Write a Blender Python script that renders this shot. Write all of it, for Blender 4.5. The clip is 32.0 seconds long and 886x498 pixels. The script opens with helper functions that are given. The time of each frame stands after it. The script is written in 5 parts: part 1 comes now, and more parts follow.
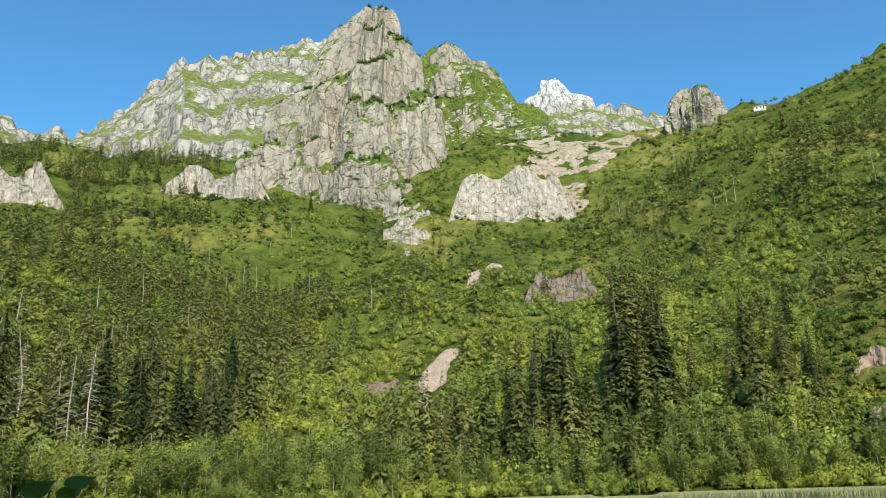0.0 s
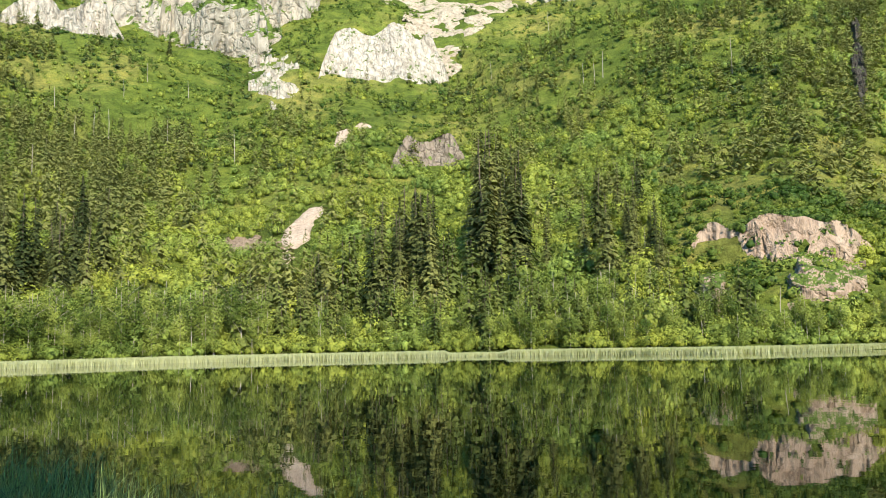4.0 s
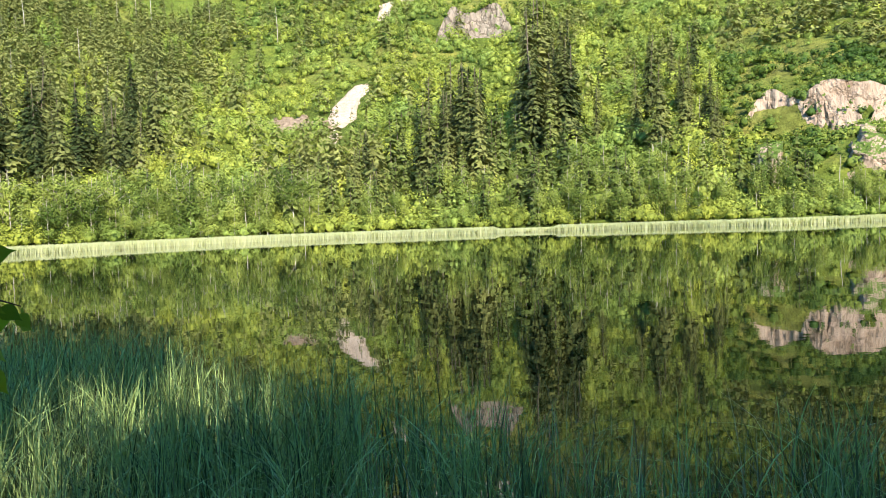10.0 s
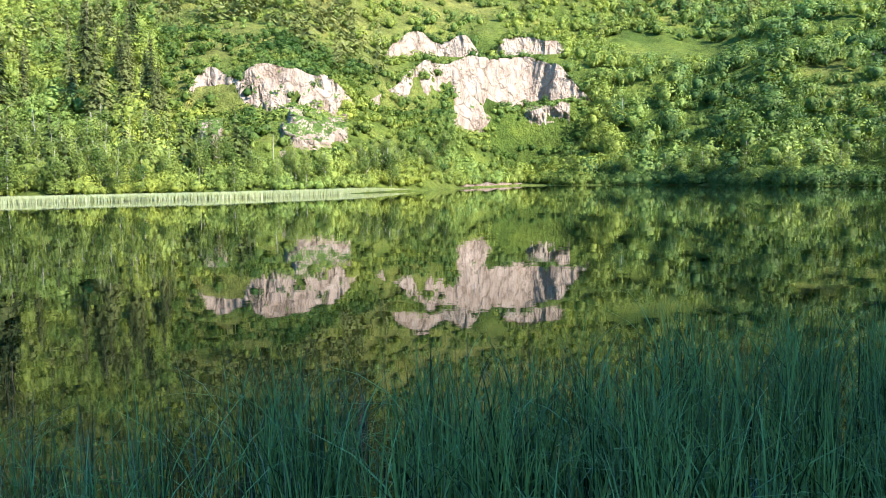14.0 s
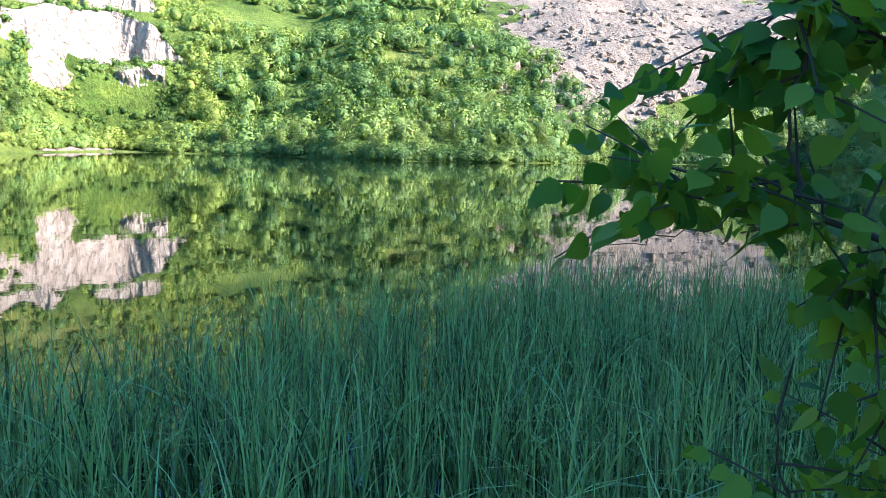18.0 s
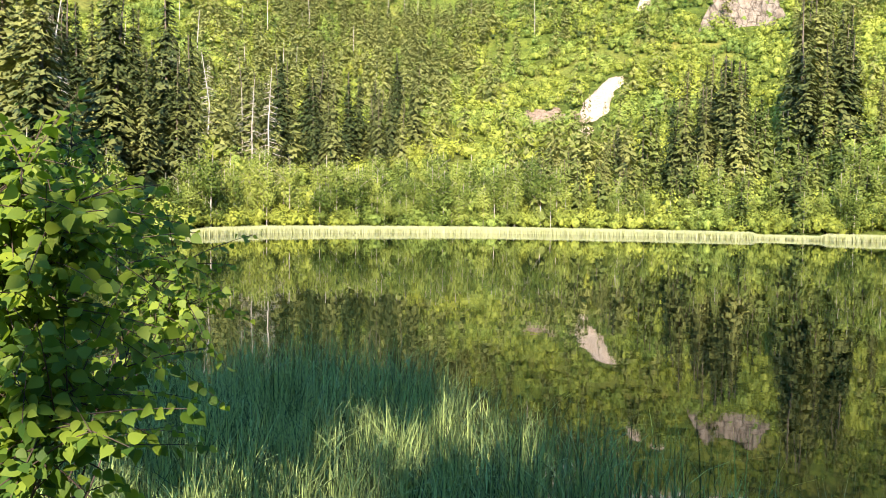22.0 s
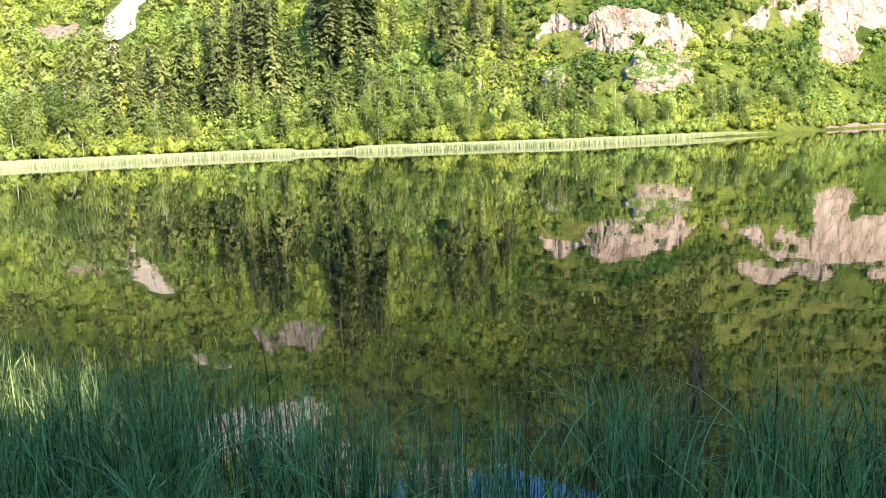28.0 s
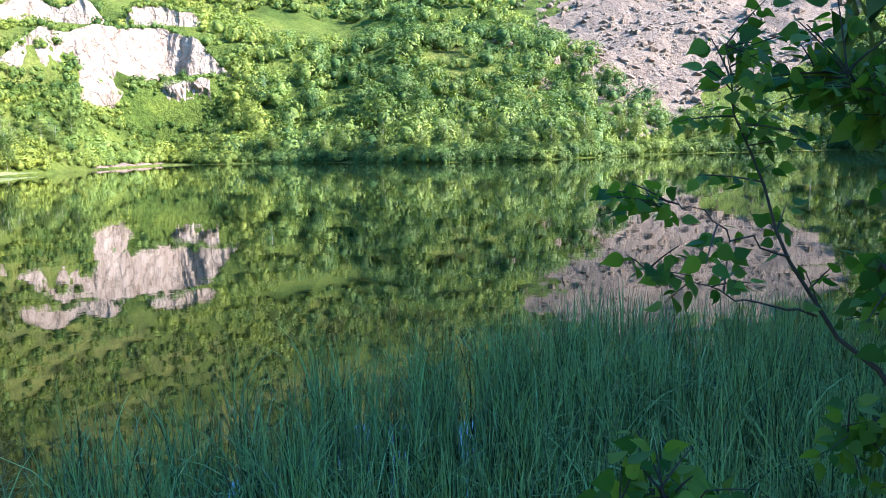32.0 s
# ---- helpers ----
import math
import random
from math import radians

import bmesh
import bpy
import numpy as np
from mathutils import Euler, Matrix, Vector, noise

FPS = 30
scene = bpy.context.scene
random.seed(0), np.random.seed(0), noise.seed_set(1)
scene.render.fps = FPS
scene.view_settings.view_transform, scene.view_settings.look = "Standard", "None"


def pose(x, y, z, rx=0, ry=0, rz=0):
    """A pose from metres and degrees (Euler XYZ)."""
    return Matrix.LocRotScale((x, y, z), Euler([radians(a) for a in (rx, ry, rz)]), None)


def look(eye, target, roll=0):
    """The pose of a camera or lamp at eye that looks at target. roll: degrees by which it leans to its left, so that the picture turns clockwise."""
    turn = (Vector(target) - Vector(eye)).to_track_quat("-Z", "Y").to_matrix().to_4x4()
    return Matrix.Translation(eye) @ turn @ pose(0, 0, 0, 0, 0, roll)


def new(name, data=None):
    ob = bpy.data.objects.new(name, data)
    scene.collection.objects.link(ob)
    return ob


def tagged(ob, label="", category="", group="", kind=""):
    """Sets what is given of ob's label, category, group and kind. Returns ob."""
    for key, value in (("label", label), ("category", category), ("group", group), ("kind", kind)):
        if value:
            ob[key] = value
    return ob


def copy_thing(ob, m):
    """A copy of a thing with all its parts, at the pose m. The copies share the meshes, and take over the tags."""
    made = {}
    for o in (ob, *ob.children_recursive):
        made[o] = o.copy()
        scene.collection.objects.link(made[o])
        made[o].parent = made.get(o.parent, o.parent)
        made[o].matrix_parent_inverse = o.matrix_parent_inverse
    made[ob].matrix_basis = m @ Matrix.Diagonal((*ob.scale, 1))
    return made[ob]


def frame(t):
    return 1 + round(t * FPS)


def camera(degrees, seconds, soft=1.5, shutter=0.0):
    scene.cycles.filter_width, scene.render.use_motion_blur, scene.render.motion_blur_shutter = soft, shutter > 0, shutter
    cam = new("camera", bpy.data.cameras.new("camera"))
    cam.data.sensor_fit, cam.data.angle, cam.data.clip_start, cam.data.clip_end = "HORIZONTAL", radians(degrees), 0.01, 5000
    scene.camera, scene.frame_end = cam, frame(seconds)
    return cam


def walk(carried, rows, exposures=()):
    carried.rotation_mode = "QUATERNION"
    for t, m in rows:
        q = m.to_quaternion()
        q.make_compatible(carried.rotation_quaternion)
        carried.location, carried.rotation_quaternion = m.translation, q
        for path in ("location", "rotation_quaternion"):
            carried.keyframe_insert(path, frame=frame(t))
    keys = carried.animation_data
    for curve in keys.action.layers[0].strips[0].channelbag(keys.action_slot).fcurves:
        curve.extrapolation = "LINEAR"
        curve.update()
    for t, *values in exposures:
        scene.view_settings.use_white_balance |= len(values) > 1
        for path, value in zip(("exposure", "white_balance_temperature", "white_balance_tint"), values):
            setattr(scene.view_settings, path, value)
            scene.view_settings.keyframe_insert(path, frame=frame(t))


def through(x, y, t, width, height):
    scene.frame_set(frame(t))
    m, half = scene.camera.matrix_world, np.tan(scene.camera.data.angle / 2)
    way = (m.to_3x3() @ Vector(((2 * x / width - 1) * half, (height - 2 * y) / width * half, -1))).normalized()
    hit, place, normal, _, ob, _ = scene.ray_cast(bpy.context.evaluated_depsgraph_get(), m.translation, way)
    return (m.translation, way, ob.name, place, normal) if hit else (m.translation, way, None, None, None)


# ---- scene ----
cam = camera(58.1, 32.0, 0.6)
# seconds, place in metres, turn in degrees
PATH = [
    (0.0, 0.00, 0.00, 2.30, 106.56, 2.00, 1.33),
    (0.5, 0.00, 0.00, 2.30, 107.34, 2.21, -0.25),
    (1.0, 0.00, 0.00, 2.30, 107.24, 2.64, -1.82),
    (1.5, 0.00, 0.00, 2.30, 106.94, 3.26, -3.59),
    (2.0, 0.00, 0.00, 2.30, 106.67, 3.84, -6.58),
    (2.5, 0.00, 0.00, 2.30, 104.89, 4.26, -9.07),
    (3.0, 0.00, 0.00, 2.30, 100.99, 3.48, -9.99),
    (3.5, 0.00, 0.00, 2.30, 97.95, 1.76, -9.98),
    (4.0, 0.00, 0.00, 2.30, 96.36, 1.03, -8.59),
    (4.5, 0.00, 0.00, 2.30, 95.14, 0.63, -6.91),
    (6.5, 0.00, 0.00, 2.30, 90.37, 1.65, -2.77),
    (7.0, 0.00, 0.00, 2.30, 90.19, 1.86, -0.24),
    (7.5, 0.00, 0.00, 2.30, 90.17, 1.97, 3.19),
    (8.0, 0.00, 0.00, 2.30, 90.14, 2.08, 5.70),
    (8.5, 0.00, 0.00, 2.30, 89.98, 1.94, 5.66),
    (9.0, 0.00, 0.00, 2.30, 89.68, 1.81, 3.12),
    (9.5, 0.00, 0.00, 2.30, 88.83, 2.03, -0.87),
    (10.0, 0.00, 0.00, 2.30, 87.62, 1.99, -5.07),
    (10.5, 0.00, 0.00, 2.30, 87.24, 1.81, -9.58),
    (11.0, 0.00, 0.00, 2.30, 86.43, 1.99, -15.20),
    (11.5, 0.00, 0.00, 2.30, 85.64, 1.82, -21.00),
    (12.0, 0.00, 0.00, 2.30, 85.16, 1.62, -25.51),
    (12.5, 0.00, 0.00, 2.30, 85.08, 1.19, -30.76),
    (13.0, 0.00, 0.00, 2.30, 84.99, 0.94, -34.72),
    (13.5, 0.00, 0.00, 2.30, 84.88, 0.87, -39.25),
    (14.0, 0.00, 0.00, 2.30, 84.71, 0.90, -43.42),
    (14.5, 0.00, 0.00, 2.30, 84.52, 0.81, -46.68),
    (15.0, 0.00, 0.00, 2.30, 84.32, 0.22, -51.81),
    (15.5, 0.00, 0.00, 2.30, 84.17, -0.25, -56.70),
    (17.5, 0.00, 0.00, 2.30, 83.86, -1.28, -70.44),
    (18.0, 0.00, 0.00, 2.30, 82.68, -1.30, -71.39),
    (18.5, 0.00, 0.00, 2.30, 79.75, -0.63, -65.32),
    (19.0, 0.00, 0.00, 2.30, 78.25, 1.28, -50.64),
    (19.5, 0.00, 0.00, 2.30, 77.67, 1.00, -33.77),
    (20.0, -0.04, -0.04, 2.42, 76.48, 1.89, -20.91),
    (20.5, -0.17, -0.17, 2.73, 74.90, 2.64, -6.50),
    (21.0, -0.24, -0.24, 2.92, 81.39, 1.72, 6.39),
    (21.5, -0.25, -0.25, 2.95, 84.76, -0.16, 12.46),
    (22.0, -0.25, -0.25, 2.95, 87.07, -0.87, 12.33),
    (22.5, -0.25, -0.25, 2.95, 88.03, -0.74, 12.72),
    (23.0, -0.25, -0.25, 2.95, 87.98, -0.26, 12.81),
    (23.5, -0.25, -0.25, 2.95, 87.70, -0.12, 9.39),
    (24.0, -0.25, -0.25, 2.95, 86.95, 0.63, 6.21),
    (24.5, -0.25, -0.25, 2.95, 84.77, 0.74, 4.21),
    (26.5, -0.25, -0.25, 2.95, 79.86, 1.16, -3.96),
    (27.0, -0.25, -0.25, 2.95, 79.77, 1.47, -8.68),
    (27.5, -0.25, -0.25, 2.95, 80.79, 2.21, -13.57),
    (28.0, -0.25, -0.25, 2.95, 81.13, 2.04, -19.53),
    (28.5, -0.25, -0.25, 2.95, 81.15, 1.83, -28.24),
    (29.0, -0.25, -0.25, 2.95, 80.73, 1.65, -36.42),
    (29.5, -0.25, -0.25, 2.95, 80.33, 1.09, -43.77),
    (30.0, -0.25, -0.25, 2.95, 80.46, 1.05, -49.63),
    (30.5, -0.25, -0.25, 2.95, 81.57, 1.24, -55.58),
    (31.0, -0.25, -0.25, 2.95, 82.61, 1.67, -60.40),
    (31.5, -0.25, -0.25, 2.95, 82.54, 1.77, -64.68),
    (32.0, -0.25, -0.25, 2.95, 82.42, 1.37, -68.31),
]
walk(cam, [(t, pose(*p)) for t, *p in PATH],
     [(0, 0.7, 6600, 11), (2.5, 0.78, 6650, 10), (4, 1.28, 6700, 11), (6.5, 1.72, 6650, 12), (10, 1.8, 6550, 13), (13, 1.93, 6000, 15), (15, 2.03, 5700, 15), (18, 2.66, 5500, 18), (20, 2.75, 6400, 21),
      (21, 2.62, 6800, 23), (22, 2.06, 7000, 21), (24, 1.95, 7000, 21), (27, 2.15, 6700, 19), (29, 2.2, 6300, 19), (31, 2.22, 5750, 20), (32, 2.42, 5500, 21)])


# ---- sky and sun ----
SUN_BEARING, SUN_HEIGHT = 168.0, 34.0
world = bpy.data.worlds.new("sky")
scene.world = world
world.use_nodes = True
wn = world.node_tree.nodes
sky = wn.new("ShaderNodeTexSky")
sky.sky_type, sky.sun_disc = "NISHITA", False
sky.sun_elevation, sky.sun_rotation = radians(SUN_HEIGHT), radians(SUN_BEARING)
sky.altitude, sky.air_density, sky.dust_density, sky.ozone_density = 1600, 1.0, 0.0, 2.5
tint = wn.new("ShaderNodeMix")
tint.data_type, tint.blend_type = "RGBA", "MULTIPLY"
tint.inputs[0].default_value, tint.inputs[7].default_value = 1.0, (0.51, 1.02, 1.12, 1)
world.node_tree.links.new(sky.outputs[0], tint.inputs[6])
world.node_tree.links.new(tint.outputs[2], wn["Background"].inputs[0])
wn["Background"].inputs[1].default_value = 0.13
sun = new("sun", bpy.data.lights.new("sun", "SUN"))
sun.data.energy, sun.data.angle, sun.data.color = 4.8, radians(0.5), (1.0, 0.93, 0.80)
sb, sh = radians(SUN_BEARING), radians(SUN_HEIGHT)
sun.matrix_world = look((math.sin(sb) * math.cos(sh) * 50, math.cos(sb) * math.cos(sh) * 50, math.sin(sh) * 50), (0, 0, 0))


# ---- mesh helpers ----
def mesh(name, verts, faces, mat, smooth=False, normals=None):
    me = bpy.data.meshes.new(name)
    verts, faces = np.asarray(verts, np.float32), np.asarray(faces, np.int32)
    n, k = faces.shape
    me.vertices.add(len(verts))
    me.vertices.foreach_set("co", verts.ravel())
    me.loops.add(n * k)
    me.loops.foreach_set("vertex_index", faces.ravel())
    me.polygons.add(n)
    me.polygons.foreach_set("loop_start", np.arange(0, n * k, k, dtype=np.int32))
    me.polygons.foreach_set("loop_total", np.full(n, k, np.int32))
    me.polygons.foreach_set("use_smooth", np.full(n, smooth))
    me.update(calc_edges=True)
    me.validate()
    if normals is not None:  # leaves shaded with the rounding of their clump
        me.polygons.foreach_set("use_smooth", np.ones(n, bool))
        at = me.attributes.new("custom_normal", "FLOAT_VECTOR", "POINT")
        at.data.foreach_set("vector", np.asarray(normals, np.float32).ravel())
    me.materials.append(mat)
    return me


def part(name, data, parent=None, label=""):
    ob = new(name, data)
    ob.parent = parent
    if label:
        ob["label"] = label
    return ob


def join(*lots):
    """Join (verts, faces) lots with the same face size."""
    vs, fs, n = [], [], 0
    for v, f in lots:
        vs.append(np.asarray(v, float)), fs.append(np.asarray(f, int) + n)
        n += len(v)
    return np.concatenate(vs), np.concatenate(fs)


def grid_faces(nu, nv, wrap=False):
    u, v = np.meshgrid(np.arange(nu if wrap else nu - 1), np.arange(nv - 1), indexing="ij")
    a, b = u * nv + v, ((u + 1) % nu) * nv + v
    return np.stack([a, b, b + 1, a + 1], -1).reshape(-1, 4)


def hash01(i, j, k, seed):
    h = (i * 374761393 + j * 668265263 + k * 2147483647 + seed * 974634777) & 0xFFFFFFFF
    h = ((h ^ (h >> 13)) * 1274126177) & 0xFFFFFFFF
    return ((h ^ (h >> 16)) & 0xFFFF) / 65535.0


def value_noise(p, seed=0):
    p = np.asarray(p, float)
    i = np.floor(p).astype(np.int64)
    f = p - i
    f = f * f * (3 - 2 * f)
    out = 0
    for dx in (0, 1):
        for dy in (0, 1):
            for dz in (0, 1):
                w = (f[..., 0] if dx else 1 - f[..., 0]) * (f[..., 1] if dy else 1 - f[..., 1]) * (f[..., 2] if dz else 1 - f[..., 2])
                out = out + w * hash01(i[..., 0] + dx, i[..., 1] + dy, i[..., 2] + dz, seed)
    return out * 2 - 1


def fbm(p, octaves=4, seed=0, ridged=False):
    p, total, amp = np.asarray(p, float), 0, 1.0
    for o in range(octaves):
        n = value_noise(p * 2 ** o + o * 17.3, seed + o)
        total = total + amp * ((1 - 2 * np.abs(n)) if ridged else n)
        amp *= 0.5
    return total


def tube(points, radii, sides=6):
    """A tapered tube along points."""
    points = np.asarray(points, float)
    d = np.gradient(points, axis=0)
    d /= np.linalg.norm(d, axis=1)[:, None] + 1e-9
    a = np.cross(d, (0.31, 0.95, 0.1))
    a /= np.linalg.norm(a, axis=1)[:, None] + 1e-9
    b = np.cross(d, a)
    th = np.arange(sides) * 2 * np.pi / sides
    ring = a[:, None] * np.cos(th)[None, :, None] + b[:, None] * np.sin(th)[None, :, None]
    v = (points[:, None] + ring * np.asarray(radii, float)[:, None, None]).transpose(1, 0, 2).reshape(-1, 3)
    return v, grid_faces(sides, len(points), True)


def polar(bearing, r):
    b = np.radians(bearing)
    return np.sin(b) * r, np.cos(b) * r


# ---- materials ----
def material(name, rough=0.9, spec=0.3):
    m = bpy.data.materials.new(name)
    m.use_nodes = True
    nt = m.node_tree
    bsdf = nt.nodes["Principled BSDF"]
    bsdf.inputs["Roughness"].default_value = rough
    bsdf.inputs["Specular IOR Level"].default_value = spec
    return m, nt, bsdf


def node(nt, kind, **inputs):
    n = nt.nodes.new(kind)
    for key, value in inputs.items():
        n.inputs[key.replace("_", " ")].default_value = value
    return n


def noise_node(nt, scale, detail=4, rough=0.55, stretch=None, coords="Object"):
    n = node(nt, "ShaderNodeTexNoise", Scale=scale, Detail=detail, Roughness=rough)
    tc = nt.nodes.new("ShaderNodeTexCoord") if coords == "Object" else nt.nodes.new("ShaderNodeNewGeometry")
    src = tc.outputs["Object"] if coords == "Object" else tc.outputs["Position"]
    if stretch:
        mp = nt.nodes.new("ShaderNodeMapping")
        mp.inputs["Scale"].default_value = stretch
        nt.links.new(src, mp.inputs[0])
        src = mp.outputs[0]
    nt.links.new(src, n.inputs["Vector"])
    return n.outputs["Fac"]


def ramp(nt, fac, *stops):
    r = nt.nodes.new("ShaderNodeValToRGB")
    els = r.color_ramp.elements
    while len(els) < len(stops):
        els.new(0.5)
    for e, (p, c) in zip(els, stops):
        e.position, e.color = p, (*c, 1) if len(c) == 3 else c
    nt.links.new(fac, r.inputs[0])
    return r.outputs[0]


def mix(nt, fac, a, b, mode="MIX"):
    n = nt.nodes.new("ShaderNodeMix")
    n.data_type, n.blend_type = "RGBA", mode
    for sock, val in ((n.inputs[0], fac), (n.inputs[6], a), (n.inputs[7], b)):
        if isinstance(val, bpy.types.NodeSocket):
            nt.links.new(val, sock)
        else:
            sock.default_value = val if isinstance(val, (int, float)) else (*val, 1)
    return n.outputs[2]


def math_node(nt, op, a, b=0.0):
    n = nt.nodes.new("ShaderNodeMath")
    n.operation = op
    for s, val in zip(n.inputs, (a, b)):
        if isinstance(val, bpy.types.NodeSocket):
            nt.links.new(val, s)
        else:
            s.default_value = val
    return n.outputs[0]


def bump(nt, bsdf, height, strength, distance):
    n = node(nt, "ShaderNodeBump", Strength=strength, Distance=distance)
    nt.links.new(height, n.inputs["Height"])
    nt.links.new(n.outputs[0], bsdf.inputs["Normal"])


def paint(nt, bsdf, color):
    nt.links.new(color, bsdf.inputs["Base Color"])


def rock_material(name, dark, mid, light, grass=0.5, scale=0.05, streak=True, grass_color=(0.085, 0.13, 0.022), crack=0.5):
    m, nt, b = material(name, 0.95, 0.15)
    big = noise_node(nt, scale, 6, 0.6, coords="Position")
    fine = noise_node(nt, scale * 6, 8, 0.7, (1, 1, 0.25) if streak else None, coords="Position")
    c = ramp(nt, big, (0.3, dark), (0.5, mid), (0.72, light))
    c2 = ramp(nt, fine, (0.33, tuple(0.42 * x for x in dark)), (0.47, mid), (0.68, tuple(min(1, 1.15 * x) for x in light)))
    c = mix(nt, 0.6, c, c2)
    vor = nt.nodes.new("ShaderNodeTexVoronoi")
    vor.feature = "DISTANCE_TO_EDGE"
    vor.inputs["Scale"].default_value = scale * 3.2
    geo_p = nt.nodes.new("ShaderNodeNewGeometry")
    warp = node(nt, "ShaderNodeTexNoise", Scale=scale * 5, Detail=5)
    nt.links.new(geo_p.outputs["Position"], warp.inputs["Vector"])
    squash = nt.nodes.new("ShaderNodeMapping")
    squash.inputs["Scale"].default_value = (1, 1, 0.7)
    nt.links.new(geo_p.outputs["Position"], squash.inputs[0])
    shift = nt.nodes.new("ShaderNodeVectorMath")
    shift.operation = "MULTIPLY_ADD"
    nt.links.new(warp.outputs["Color"], shift.inputs[0])
    shift.inputs[1].default_value = (0.35 / scale,) * 3
    nt.links.new(squash.outputs[0], shift.inputs[2])
    nt.links.new(shift.outputs[0], vor.inputs["Vector"])
    c = mix(nt, 1.0, c, ramp(nt, vor.outputs["Distance"], (0.0, (crack, crack * 0.97, crack * 0.92)), (0.07, (1, 1, 1))), "MULTIPLY")
    if grass > 0:
        geo = nt.nodes.new("ShaderNodeNewGeometry")
        sep = nt.nodes.new("ShaderNodeSeparateXYZ")
        nt.links.new(geo.outputs["Normal"], sep.inputs[0])
        g = math_node(nt, "ADD", sep.outputs[2], math_node(nt, "MULTIPLY", math_node(nt, "SUBTRACT", noise_node(nt, scale * 3, 6, 0.65, coords="Position"), 0.5), 1.6))
        mask = ramp(nt, g, (1.0 - grass, (0, 0, 0)), (1.0 - grass + 0.08, (1, 1, 1)))
        gn = noise_node(nt, scale * 10, 5, 0.7, coords="Position")
        gc = ramp(nt, gn, (0.3, tuple(0.45 * x for x in grass_color)), (0.65, tuple(1.35 * x for x in grass_color)))
        c = mix(nt, mask, c, gc)
    paint(nt, b, c)
    bump(nt, b, math_node(nt, "ADD", fine, math_node(nt, "MINIMUM", math_node(nt, "MULTIPLY", vor.outputs["Distance"], 2.5), 0.3)), 0.9, 0.12 / scale)
    return m


ROCK = rock_material("limestone", (0.17, 0.15, 0.115), (0.29, 0.26, 0.205), (0.40, 0.36, 0.295), 0.63, 0.03, crack=0.86)
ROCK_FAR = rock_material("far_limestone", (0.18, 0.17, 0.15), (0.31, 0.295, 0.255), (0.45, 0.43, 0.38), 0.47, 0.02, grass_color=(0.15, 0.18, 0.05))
ROCK_WHITE = rock_material("white_limestone", (0.34, 0.33, 0.31), (0.47, 0.46, 0.44), (0.6, 0.585, 0.56), 0.1, 0.02)
ROCK_BARE = rock_material("broken_limestone", (0.19, 0.165, 0.13), (0.34, 0.305, 0.25), (0.5, 0.455, 0.38), 0.34, 0.07, True, crack=0.8)
# near-black rock colour, standing for the shade under an overhang
ROCK_SHADE = rock_material("shade_dark_rock", (0.022, 0.02, 0.016), (0.045, 0.04, 0.032), (0.075, 0.068, 0.055), 0.2, 0.08)
ROCK_RED = rock_material("reddish_rock", (0.095, 0.08, 0.06), (0.19, 0.155, 0.12), (0.29, 0.245, 0.195), 0.5, 0.08)
CUT = rock_material("road_cut_rock", (0.2, 0.135, 0.09), (0.305, 0.23, 0.17), (0.385, 0.312, 0.242), 0.36, 0.09, True, crack=0.92)
SCREE_PINK = rock_material("pink_scree", (0.245, 0.18, 0.13), (0.36, 0.285, 0.215), (0.47, 0.39, 0.31), 0.0, 0.3, False, crack=0.85)
SCREE_TURF = rock_material("turfy_scree", (0.24, 0.19, 0.13), (0.34, 0.285, 0.21), (0.43, 0.37, 0.285), 0.16, 0.06, False, crack=0.9)
SCREE_GREY = rock_material("grey_scree", (0.125, 0.085, 0.056), (0.2, 0.147, 0.102), (0.27, 0.21, 0.152), 0.0, 0.2, False, crack=0.75)


def ground_material():
    m, nt, b = material("hillside_turf", 1.0, 0.1)
    big = noise_node(nt, 0.02, 5, 0.6, coords="Position")
    mid_n = noise_node(nt, 0.15, 6, 0.65, coords="Position")
    fine = noise_node(nt, 1.1, 6, 0.7, coords="Position")
    c = ramp(nt, big, (0.34, (0.06, 0.096, 0.015)), (0.5, (0.118, 0.155, 0.027)), (0.64, (0.205, 0.205, 0.052)))
    c = mix(nt, 0.75, c, ramp(nt, mid_n, (0.32, (0.26, 0.3, 0.25)), (0.52, (0.95, 0.95, 0.95)), (0.7, (1.55, 1.32, 1.15))), "MULTIPLY")
    c = mix(nt, 0.7, c, ramp(nt, fine, (0.3, (0.3, 0.32, 0.3)), (0.6, (1.1, 1.1, 1.0))), "MULTIPLY")
    paint(nt, b, c)
    bump(nt, b, fine, 1.0, 1.2)
    return m


